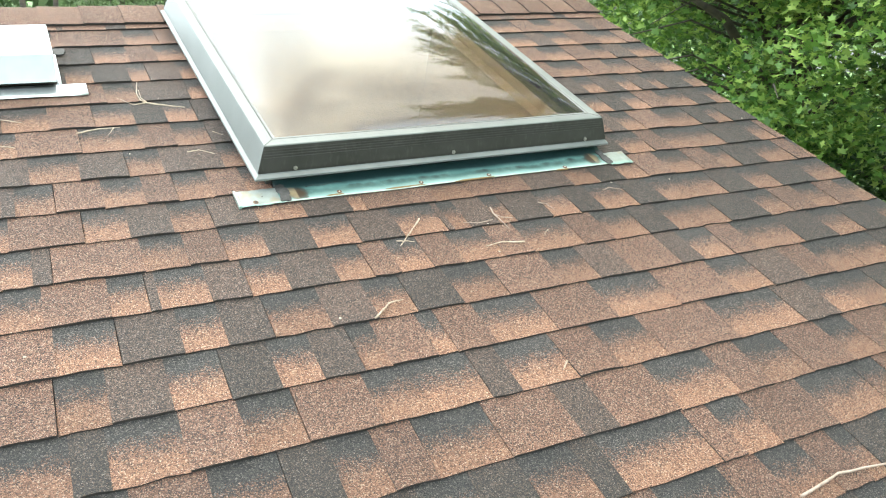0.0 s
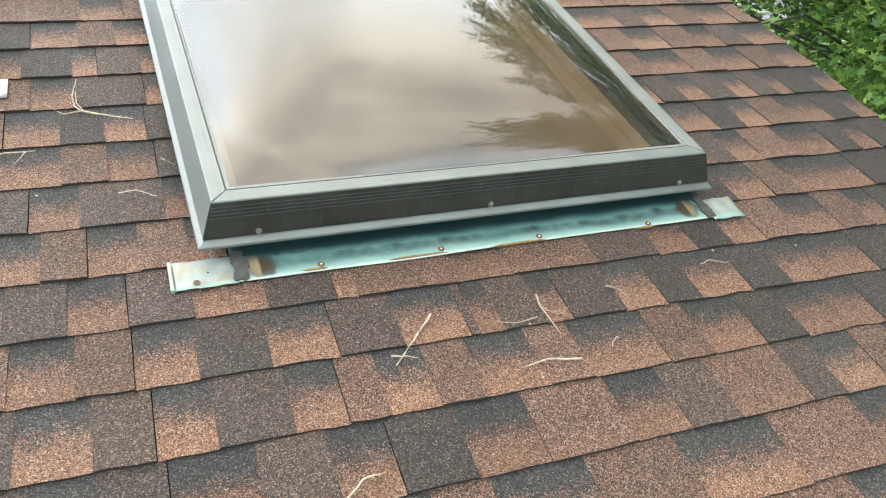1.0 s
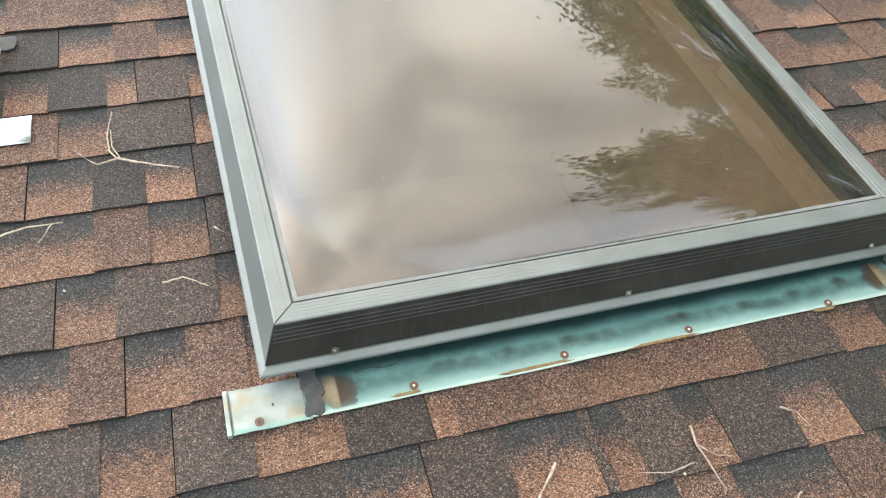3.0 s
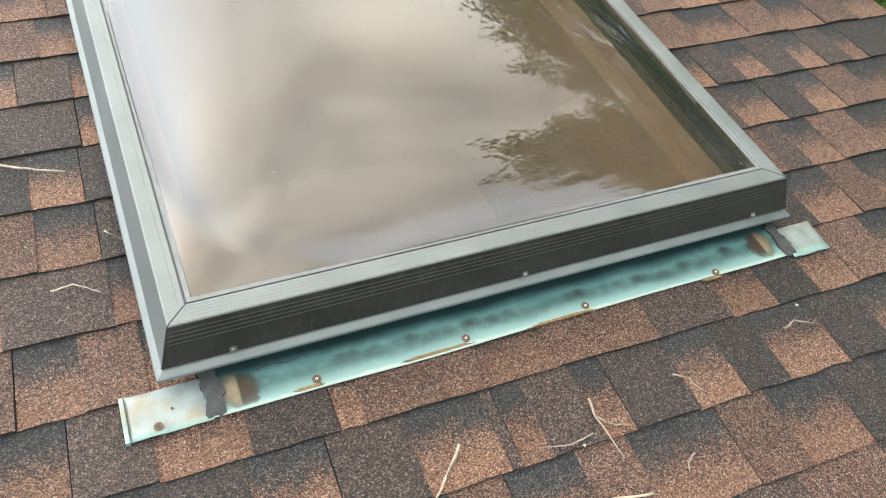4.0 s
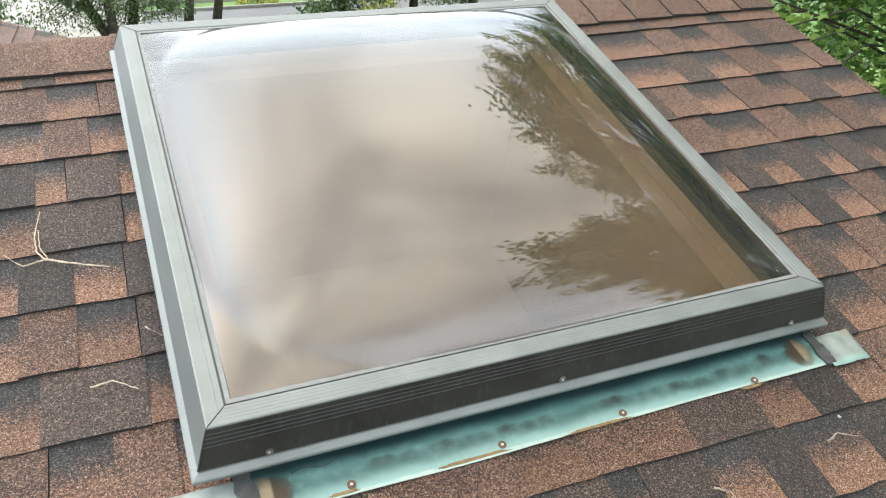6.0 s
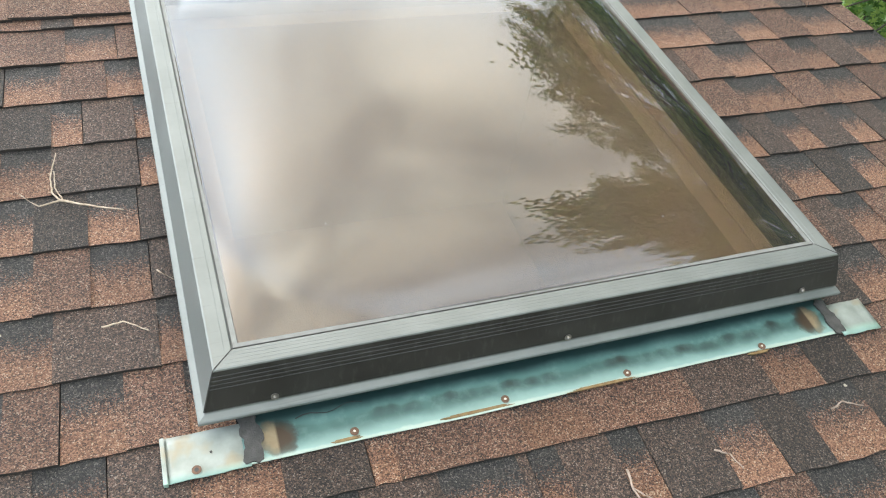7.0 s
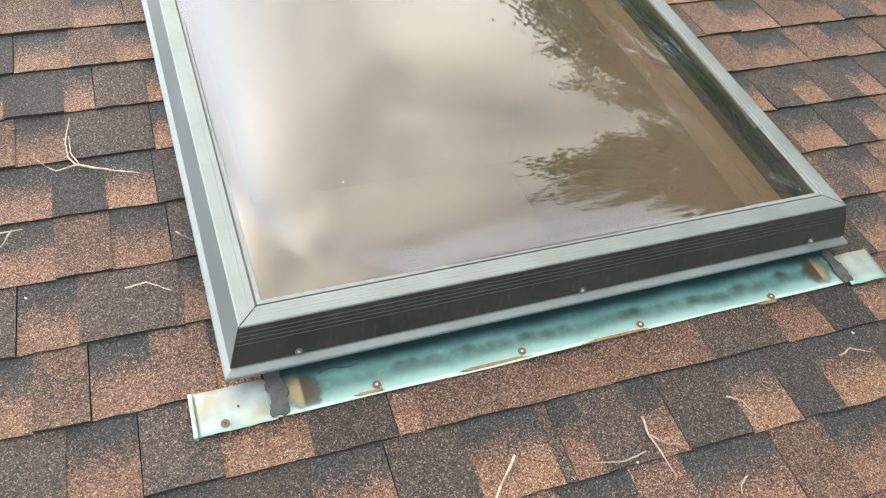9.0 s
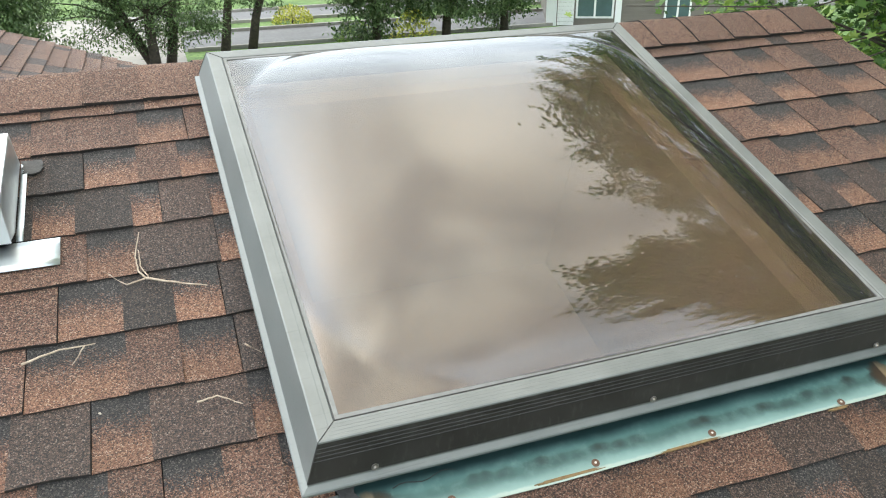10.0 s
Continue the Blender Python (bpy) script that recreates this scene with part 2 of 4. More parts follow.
def patina_material():
    """Green patina on the apron, dark blotches in a row, pale rim and rust bleeding at both ends; shade painted at its
    head.
    """
    m = Nodes("green_patina_and_shade")
    p = m.obj()
    x, y = m.axis(p, 0), m.axis(p, 1)
    n1 = m.noise(p, 14.0, 6.0, 0.6)
    n2 = m.noise(p, 55.0, 5.0, 0.6)
    teal = m.mix(m.ramp(n1, (0.3, 0.0), (0.7, 1.0)), (0.060, 0.140, 0.130), (0.100, 0.200, 0.186))
    teal = m.mix(m.ramp(n2, (0.50, 0.0), (0.78, 0.45)), teal, (0.19, 0.31, 0.285))
    yy = m.math("ADD", y, m.math("MULTIPLY", m.math("SUBTRACT", m.noise(p, 9.0, 4.0), 0.5), 0.026))
    pale = m.ramp(yy, (0.010, 0.75), (0.030, 0.0))
    col = m.mix(pale, teal, (0.25, 0.37, 0.34))
    drop = m.add("TexVoronoi", Vector=m.add("Mapping", Vector=p, Scale=(30, 15, 1)).outputs["Vector"], Scale=1.0)
    drop.feature = "SMOOTH_F1"
    drop.inputs["Smoothness"].default_value = 0.4
    spot = m.ramp(m.math("ADD", drop.outputs["Distance"], m.math("MULTIPLY", m.math("SUBTRACT", n2, 0.5), 0.4)), (0.16, 1.0), (0.66, 0.0))
    scallop = m.math("ADD", yy, m.math("MULTIPLY", drop.outputs["Distance"], 0.014))
    row = m.math("MULTIPLY", m.ramp(scallop, (0.024, 0.0), (0.040, 1.0)), m.ramp(scallop, (0.050, 1.0), (0.056, 0.0)))
    along = m.ramp(x, (0.20, 0.55), (0.70, 1.0))
    blot = m.math("MULTIPLY", m.math("MULTIPLY", m.math("ADD", m.math("MULTIPLY", spot, 0.6), 0.35), row), along)
    col = m.mix(blot, col, (0.020, 0.028, 0.025))
    # painted shade: near-black colour along the head, under the frame's lip
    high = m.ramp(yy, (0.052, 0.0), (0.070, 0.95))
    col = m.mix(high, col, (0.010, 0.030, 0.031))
    side = m.math("SUBTRACT", m.math("ABSOLUTE", m.math("SUBTRACT", x, 0.6685)), 0.503)
    ex = m.math("DIVIDE", side, 0.031)
    ey = m.math("DIVIDE", m.math("SUBTRACT", y, 0.036), 0.034)
    d = m.math("SQRT", m.math("ADD", m.math("MULTIPLY", ex, ex), m.math("MULTIPLY", ey, ey)))
    d = m.math("ADD", d, m.math("MULTIPLY", m.math("SUBTRACT", m.noise(p, 34.0, 6.0, 0.65), 0.5), 1.1))
    col = m.mix(m.ramp(d, (0.80, 0.65), (1.45, 0.0)), col, (0.026, 0.022, 0.019))
    burn = m.mix(m.ramp(side, (-0.042, 0.0), (-0.006, 1.0)), (0.050, 0.030, 0.017), m.ramp(n1, (0.35, (0.27, 0.215, 0.135)), (0.65, (0.18, 0.115, 0.058))))
    col = m.mix(m.ramp(d, (0.45, 0.95), (1.15, 0.0)), col, burn)
    rim = m.ramp(m.math("ADD", y, m.math("MULTIPLY", m.math("SUBTRACT", n2, 0.5), 0.008)), (0.003, 0.9), (0.008, 0.0))
    col = m.mix(rim, col, (0.40, 0.45, 0.38))
    return m.done(col, m.ramp(n1, (0.3, 0.42), (0.7, 0.62)), 0.15)


M_PATINA = patina_material()
def pale_material():
    m = Nodes("pale_flashing")
    p = m.obj()
    n = m.noise(p, 30.0, 5.0)
    col = m.mix(m.ramp(n, (0.3, 0.0), (0.7, 1.0)), (0.30, 0.325, 0.305), (0.20, 0.22, 0.20))
    col = m.mix(m.ramp(m.noise(p, 17.0, 3.0), (0.54, 0.0), (0.66, 0.6)), col, (0.27, 0.21, 0.13))
    edge = m.ramp(m.math("ADD", m.axis(p, 1), m.math("MULTIPLY", n, 0.01)), (0.004, 0.7), (0.016, 0.0))
    col = m.mix(edge, col, (0.26, 0.40, 0.34))
    return m.done(col, 0.42, 0.25)


M_PALE = pale_material()
M_TAR = plain_material("roof_tar", (0.035, 0.033, 0.032), (0.075, 0.07, 0.066), 60, 0.75, bump=0.6)
M_RUST = plain_material("rusty_washer", (0.16, 0.085, 0.05), (0.09, 0.05, 0.035), 160, 0.8)
M_NAIL = plain_material("bright_nail", (0.75, 0.72, 0.66), (0.6, 0.56, 0.5), 200, 0.4, 0.6)
M_STAIN = plain_material("rust_stain", (0.24, 0.16, 0.07), (0.15, 0.085, 0.035), 120, 0.7)
M_VENT = plain_material("white_painted_metal", (0.60, 0.62, 0.62), (0.50, 0.52, 0.53), 8, 0.38, 0.0, spec=0.6)
M_ZINC = plain_material("galvanised_metal", (0.62, 0.65, 0.66), (0.48, 0.51, 0.52), 26, 0.34, 0.85)
M_TWIG = plain_material("dry_twig", (0.50, 0.41, 0.32), (0.28, 0.21, 0.15), 90, 0.85)
M_TWIG_DARK = plain_material("dark_twig", (0.38, 0.29, 0.235), (0.22, 0.165, 0.13), 90, 0.85)
M_HUSK = plain_material("dry_husk", (0.50, 0.45, 0.36), (0.34, 0.29, 0.22), 150, 0.8)
M_BARK = plain_material("bark", (0.085, 0.065, 0.05), (0.035, 0.028, 0.024), 9, 0.95, bump=0.8)


def leaf_material(name, low, mid, high):
    m = Nodes(name)
    r = m.add("NewGeometry").outputs["Random Per Island"]
    col = m.ramp(r, (0.0, low), (0.5, mid), (0.95, high))
    m.put(m.bsdf, "Subsurface Weight", 0.0)
    mat = m.done(col, 0.5, 0.0, 0.4)
    tr = m.add("BsdfTranslucent", Color=col)
    mixer = m.add("MixShader", Fac=0.38)
    m.nt.links.new(m.bsdf.outputs[0], mixer.inputs[1])
    m.nt.links.new(tr.outputs[0], mixer.inputs[2])
    m.nt.links.new(mixer.outputs[0], m.out.inputs["Surface"])
    return mat


def single_leaf_material():
    m = Nodes("maple_leaf_near")
    col = m.ramp(m.add("ObjectInfo").outputs["Random"], (0.0, (0.05, 0.11, 0.022)), (0.5, (0.13, 0.23, 0.045)), (0.95, (0.28, 0.37, 0.095)))
    mat = m.done(col, 0.5, 0.0, 0.4)
    tr = m.add("BsdfTranslucent", Color=col)
    mixer = m.add("MixShader", Fac=0.38)
    m.nt.links.new(m.bsdf.outputs[0], mixer.inputs[1])
    m.nt.links.new(tr.outputs[0], mixer.inputs[2])
    m.nt.links.new(mixer.outputs[0], m.out.inputs["Surface"])
    return mat


M_LEAF_NEAR = single_leaf_material()
M_LEAF = leaf_material("maple_leaf", (0.04, 0.10, 0.020), (0.125, 0.235, 0.043), (0.33, 0.43, 0.105))
M_NEEDLE = leaf_material("dark_foliage", (0.04, 0.075, 0.028), (0.095, 0.15, 0.058), (0.17, 0.24, 0.10))
# darkened leaf copy: the shade deep in the trees painted as colour
M_LEAF_SHADED = leaf_material("shaded_broad_leaf", (0.016, 0.045, 0.012), (0.045, 0.095, 0.024), (0.12, 0.19, 0.05))
M_SHRUB = leaf_material("yellow_shrub", (0.20, 0.24, 0.03), (0.42, 0.42, 0.06), (0.55, 0.52, 0.12))
M_LAWN = plain_material("lawn", (0.065, 0.125, 0.028), (0.16, 0.27, 0.06), 0.6, 0.9, fine=0.6)
M_ROAD = plain_material("asphalt", (0.13, 0.13, 0.135), (0.17, 0.17, 0.17), 0.8, 0.9, fine=0.3)
M_CONCRETE = plain_material("concrete", (0.33, 0.31, 0.28), (0.25, 0.235, 0.21), 0.9, 0.9, fine=0.25)
M_SIDING = plain_material("taupe_siding", (0.17, 0.148, 0.126), (0.135, 0.117, 0.10), 1.5, 0.75)
M_TRIM = plain_material("white_trim", (0.78, 0.78, 0.76), (0.70, 0.70, 0.68), 2.0, 0.6)
M_WALL = plain_material("beige_wall", (0.50, 0.45, 0.38), (0.44, 0.40, 0.34), 1.2, 0.85)
M_FAR = plain_material("far_woods", (0.035, 0.065, 0.022), (0.075, 0.12, 0.04), 0.4, 0.95)


def window_glass():
    m = Nodes("window_glass")
    return m.done(m.mix(m.noise(m.obj(), 1.2, 3.0), (0.03, 0.05, 0.055), (0.10, 0.16, 0.17)), 0.06, 0.0, 0.8)


M_GLASS = window_glass()


# ---- building helpers ----
def mesh_of(name, verts, faces, mats=(), slots=None, uvs=None, smooth=False):
    me = bpy.data.meshes.new(name)
    me.from_pydata([tuple(v) for v in verts], [], faces)
    for mt in mats:
        me.materials.append(mt)
    if slots is not None:
        me.polygons.foreach_set("material_index", slots)
    if uvs is not None:
        layer = me.uv_layers.new(name="UVMap")
        idx = np.empty(len(me.loops), dtype=np.int32)
        me.loops.foreach_get("vertex_index", idx)
        layer.data.foreach_set("uv", np.asarray(uvs, dtype=np.float32)[idx].ravel())
    if smooth:
        me.polygons.foreach_set("use_smooth", [True] * len(me.polygons))
    me.update()
    return me


def from_bm(name, bm, mat, smooth=False):
    bmesh.ops.recalc_face_normals(bm, faces=bm.faces)
    me = bpy.data.meshes.new(name)
    bm.to_mesh(me)
    bm.free()
    if mat:
        me.materials.append(mat)
    if smooth:
        me.polygons.foreach_set("use_smooth", [True] * len(me.polygons))
    return me


def part(name, bm, material, parent, label="", m=None, smooth=False):
    """Links a bmesh, or a mesh, as one mesh object under a thing or a part."""
    me = from_bm(name, bm, material, smooth) if isinstance(bm, bmesh.types.BMesh) else bm
    ob = new(name, me)
    ob.parent = parent
    if m is not None:
        ob.matrix_basis = m
    if label:
        ob["label"] = label
    return ob


def thing(name, m, label, category, group="", kind="", data=None):
    ob = new(name, data)
    ob.matrix_basis = m
    return tagged(ob, label, category, group, kind)


def box(bm, x0, x1, y0, y1, z0, z1, bevel=0.0):
    r = bmesh.ops.create_cube(bm, size=1.0, matrix=Matrix.Translation(((x0 + x1) / 2, (y0 + y1) / 2, (z0 + z1) / 2)) @ Matrix.Diagonal((x1 - x0, y1 - y0, z1 - z0, 1)))
    if bevel:
        edges = {e for v in r["verts"] for e in v.link_edges}
        bmesh.ops.bevel(bm, geom=list(edges), offset=bevel, segments=2, affect="EDGES", profile=0.6)
    return bm


def box_bm(*a, bevel=0.0):
    return box(bmesh.new(), *a, bevel=bevel)


def disc_bm(r, h, seg=16, dome=0.0):
    bm = bmesh.new()
    bmesh.ops.create_cone(bm, cap_ends=True, segments=seg, radius1=r, radius2=r * (1 - dome), depth=h, matrix=Matrix.Translation((0, 0, h / 2)))
    return bm


def tube_mesh(name, pts, radii, mat, sides=6):
    """A tapered, closed tube along a line of points."""
    vs, fs = [], []
    pts = [Vector(p) for p in pts]
    for i, p in enumerate(pts):
        d = (pts[min(i + 1, len(pts) - 1)] - pts[max(i - 1, 0)]).normalized()
        a = d.orthogonal().normalized()
        b = d.cross(a)
        for k in range(sides):
            t = 2 * math.pi * k / sides
            vs.append(p + (a * math.cos(t) + b * math.sin(t)) * radii[i])
    for i in range(len(pts) - 1):
        for k in range(sides):
            k2 = (k + 1) % sides
            fs.append((i * sides + k, i * sides + k2, (i + 1) * sides + k2, (i + 1) * sides + k))
    fs.append(tuple(range(sides))[::-1])
    fs.append(tuple((len(pts) - 1) * sides + k for k in range(sides)))
    return mesh_of(name, vs, fs, (mat,), smooth=True)


# ---- roof ----
RAKE, RIDGE = 2.105, 1.408
WIN_X, WIN_Y, HALF_X, HALF_Y = 0.6485, 0.6645, 0.564, 0.5725     # skylight centre and half sizes
LEFT_END, LOW_END = -4.2, -3.2


def slab_with_hole(z0, z1):
    """The roof deck, cut open under the skylight."""
    bm = bmesh.new()
    hx, hy = HALF_X - 0.026, HALF_Y - 0.026
    xs, ys = [LEFT_END, WIN_X - hx, WIN_X + hx, RAKE - 0.02], [LOW_END, WIN_Y - hy, WIN_Y + hy, RIDGE]
    for i in range(3):
        for j in range(3):
            if (i, j) != (1, 1):
                box(bm, xs[i], xs[i + 1], ys[j], ys[j + 1], z0, z1)
    bmesh.ops.remove_doubles(bm, verts=bm.verts, dist=1e-5)
    return bm


roof = thing("roof", ROOF, "brown architectural shingle roof slope with a skylight", "roof", kind="structure", data=from_bm("roof", slab_with_hole(-0.13, -0.014), M_FELT))

# Bottom edges of the courses up the slope, and their tabs in centimetres from a starting place:
# R recessed tab with a dark head, B brown raised tab, D dark raised tab.
COURSES = (
    (1.207, "-42 B9 D2 B14 D7 B17", "124 B27 D7 B23 D7 B15"),
    (1.066, "-35 B15 B8 R11 B9", "124 R30 B11 R11 B10 D10 B14"),
    (0.923, "-35 D4 D7 R11 B9 R12", "124 R29 D10 R12 B12 R15 B8"),
    (0.780, "-34 R8 D11 R6 D10 R9", "124 D15 B11 R13 B13 R9 D11 R13"),
    (0.637, "-53 B29 R9 D16 R9", "124 B22 R16 B12 R13 B12 R10"),
    (0.492, "-53 R12 B12 R11 D9 R9 D10", "124 R16 D9 R8 D10 R8 D8"),
    (0.350, "-54 R4 B16 R16 B9 R10 D9", "124 D14 R12 D9 R9 B11"),
    (0.209, "-55 D7 R12 D12 R9 D16 R9", "124 B14 D7 R9 B12"),
    (0.068, "-55 D3 R9 B11 R10 B8 R9 B9 R7", "124 D10 R12 B9 R8"),
    (-0.071, "-56 R2 B16 R10 D10 R10 D11 R13 D13 R4 B13 B8 R12 B20 D16 R10 D10 R10 B11", ""),
    (-0.209, "-56 R6 D4 B19 R10 B9 R10 D12 R12 D12 R13 D2 R5 D9 R6 D12 R10 D9 R13 D11 R9", ""),
    (-0.350, "-57 R8 B13 R8 D2 R11 D9 R9 D12 R9 B7 R9 B9 R12 B9 R17 B10 R13 D11 R10", ""),
    (-0.496, "-58 B10 R12 D12 R9 D10 R13 D11 R10 D12 R13 B17 R11 D11 B17 D8 R12 B10 R19 D15", ""),
    (-0.644, "-58 B9 R9 D11 R11 D10 R9 D9 R6 B11 R5 B10 R17 B18 R20 B20 R14 D14 B11 R13", ""),
    (-0.792, "-42 R13 B11 R11 B15 R11 R14 D7 R15 B12 R14 B23 R24 D13 R11", ""),
    (-0.944, "13 R16 B17 D9 B17 R18 B10 R14 B15", ""),
    (-1.090, "47 R24 B7 R10 B18 R19", ""),
)
TAB_LEN = 0.186
TYPES = {"R": (0.0050, M_RECESS), "B": (0.0078, M_BROWN), "D": (0.0074, M_DARK)}


def course_slope(y):
    return max(-0.02, min(0.02, 0.03 * (y - 0.5)))


def tab_geometry(kind, cm, seed):
    """One tab: thin slab, thick at its lower edge, running up under the next course."""
    rng = random.Random(seed)
    w, thick = cm / 100 - (0.0018 if seed % 3 == 0 else -0.0006), TYPES[kind][0]
    nx = 3
    rows = (0.0, 0.06, 0.135, TAB_LEN)
    vs, uv, fs, slot = [], [], [], []
    for r, y in enumerate(rows):
        for i in range(nx + 1):
            x = w * i / nx
            z = 0.0008 + thick * (1 - 0.9 * y / TAB_LEN)
            yy = y
            if r == 0:
                yy += rng.uniform(-0.0024, 0.0024)
                z += rng.uniform(-0.0006, 0.0022)
            vs.append((x, yy, z))
            uv.append((x, y))
    for r in range(3):
        for i in range(nx):
            a = r * (nx + 1) + i
            fs.append((a, a + 1, a + nx + 2, a + nx + 1))
            slot.append(0)
    base = len(vs)
    for i in range(nx + 1):
        vs.append((vs[i][0], vs[i][1] + 0.001, -0.004))
        uv.append((vs[i][0], 0))
    for i in range(nx):
        fs.append((i + 1, i, base + i, base + i + 1))
        slot.append(1)
    for edge in (0, nx):
        b2 = len(vs)
        for r, y in enumerate(rows):
            vs.append((vs[r * (nx + 1) + edge][0], y, -0.004))
            uv.append((0, y))
        for r in range(3):
            a, b = r * (nx + 1) + edge, (r + 1) * (nx + 1) + edge
            fs.append((a, b, b2 + r + 1, b2 + r) if edge == 0 else (b, a, b2 + r, b2 + r + 1))
            slot.append(1 if seed % 3 == 0 else 0)
    return vs, fs, slot, uv


TAB_CACHE = {}


def tab_mesh(kind, cm, variant):
    key = (kind, cm, variant)
    if key not in TAB_CACHE:
        vs, fs, slot, uv = tab_geometry(kind, cm, cm * 3 + variant)
        TAB_CACHE[key] = mesh_of("shingle", vs, fs, (TYPES[kind][1], M_ASPHALT_EDGE), slot, uv)
    return TAB_CACHE[key]


def tab_pose(x, y0):
    s = course_slope(y0)
    return Matrix.Translation((x, y0 + s * x, 0.0)) @ Matrix.Rotation(math.atan(s), 4, "Z")


def random_run(rng, x0, x1):
    """Tabs that fill a stretch nobody gave, as (kind, cm, x)."""
    out, x, last = [], x0, ""
    while x < x1 - 0.015:
        cm = min(rng.choice((6, 8, 9, 10, 11, 12, 13, 15, 17)), int(round((x1 - x) * 100)))
        kind = rng.choice("BD") if last == "R" else "R"
        out.append((kind, max(cm, 2), x))
        x += max(cm, 2) / 100
        last = kind
    return out


single, field = [], []
rng_roof = random.Random(11)
course_ys = [c[0] for c in COURSES] + [-1.09 - 0.145 * k for k in range(1, 15)]
for ci, y0 in enumerate(course_ys):
    given = [g for g in (COURSES[ci][1:] if ci < len(COURSES) else ()) if g]
    x = LEFT_END
    hole = ci <= 8
    runs = []
    for g in given:
        words = g.split()
        gx = int(words[0]) / 100
        run = []
        for wd in words[1:]:
            run.append((wd[0], int(wd[1:]), gx))
            gx += int(wd[1:]) / 100
        runs.append((int(words[0]) / 100, gx, run))
    for n, (g0, g1, run) in enumerate(runs):
        if not (hole and n == 1):
            field += [(k, c, xx, y0) for k, c, xx in random_run(rng_roof, x, g0)]
        single += [(k, c, xx, y0) for k, c, xx in run]
        x = g1
    field += [(k, c, xx, y0) for k, c, xx in random_run(rng_roof, x, RAKE + rng_roof.uniform(-0.006, 0.012))]


# ---- skylight ----
SKY = ROOF @ Matrix.Translation((WIN_X, WIN_Y, 0))
skylight = thing("skylight", SKY, "square bronze acrylic dome skylight in a weathered metal frame", "skylight")


def lean(v):
    """Shears the unit to fit the camera's view, a little wider at its head."""
    t = (v[1] + HALF_Y) / (2 * HALF_Y)
    return Vector((v[0] - t * (0.0175 - 0.0065 * v[0] / HALF_X), v[1], v[2]))


def lean_mesh(bm):
    for v in bm.verts:
        v.co = lean(v.co)
    return bm


def rail_mesh(name, profile, hx, hy, turn, dark=()):
    """A mitred rail of the frame, along the side that faces -y before the turn."""
    vs, fs = [], []
    n = len(profile)
    for sgn in (-1, 1):
        for o, z in profile:
            v = Vector((sgn * (hx + o), -(hy + o), z))
            vs.append(turn @ v)
    for i in range(n):
        j = (i + 1) % n
        fs.append((i, j, n + j, n + i))
    fs += [tuple(range(n))[::-1], tuple(range(n, 2 * n))]
    bm = bmesh.new()
    bvs = [bm.verts.new(lean(v)) for v in vs]
    for k, f in enumerate(fs):
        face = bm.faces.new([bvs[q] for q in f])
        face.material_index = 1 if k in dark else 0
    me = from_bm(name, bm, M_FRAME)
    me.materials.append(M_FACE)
    return me


TOP_EDGE = [(-0.034, 0.124), (-0.034, 0.131), (-0.031, 0.1335)]
ROUND = [(-0.0035, 0.1335), (-0.001, 0.1325), (0.0, 0.1300)]
FOOT = [(0.0190, 0.068), (0.0202, 0.0625), (0.0195, 0.0595), (0.0185, 0.0588), (0.0200, 0.0560), (0.029, 0.0525), (0.031, 0.0505), (0.031, 0.045), (0.028, 0.045), (-0.006, 0.048), (-0.034, 0.052)]


def top_groove(o, half=0.0004):
    """A fine groove along the top of a rail."""
    return [(o - half, 0.1335), (o, 0.1335 - 0.8 * half), (o + half, 0.1335)]


SIDE = TOP_EDGE + top_groove(-0.0225) + ROUND + FOOT
FACE = list(TOP_EDGE)           # the front and back are ribbed
for o in (-0.0265, -0.0205, -0.0145, -0.0085):
    FACE += top_groove(o)
FACE += ROUND
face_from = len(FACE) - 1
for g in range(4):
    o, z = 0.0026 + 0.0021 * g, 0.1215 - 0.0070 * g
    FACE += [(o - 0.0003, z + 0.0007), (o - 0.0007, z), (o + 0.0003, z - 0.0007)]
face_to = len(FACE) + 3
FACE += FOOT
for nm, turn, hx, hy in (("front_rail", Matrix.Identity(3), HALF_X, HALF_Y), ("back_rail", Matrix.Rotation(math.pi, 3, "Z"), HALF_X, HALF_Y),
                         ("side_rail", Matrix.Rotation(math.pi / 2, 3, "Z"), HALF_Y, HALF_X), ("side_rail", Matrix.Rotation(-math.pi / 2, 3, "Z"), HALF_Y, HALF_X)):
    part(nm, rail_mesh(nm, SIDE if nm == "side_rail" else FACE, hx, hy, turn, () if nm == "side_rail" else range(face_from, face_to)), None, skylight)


def ring_bm(hx, hy, t, z0, z1):
    bm = bmesh.new()
    box(bm, -hx, hx, -hy, -hy + t, z0, z1)
    box(bm, -hx, hx, hy - t, hy, z0, z1)
    box(bm, -hx, -hx + t, -hy + t + 0.0002, hy - t - 0.0002, z0, z1)
    box(bm, hx - t, hx, -hy + t + 0.0002, hy - t - 0.0002, z0, z1)
    return lean_mesh(bm)


part("curb", ring_bm(HALF_X - 0.012, HALF_Y - 0.012, 0.016, -0.012, 0.050), M_CURB, skylight, "near-black curb in the shade of the frame")
part("gasket", ring_bm(HALF_X - 0.0345, HALF_Y - 0.0345, 0.0075, 0.122, 0.1325), M_SEALANT, skylight, "grey sealant strip round the dome")
part("seal_line", ring_bm(HALF_X - 0.0335, HALF_Y - 0.0335, 0.0012, 0.124, 0.1329), M_SEAL, skylight)
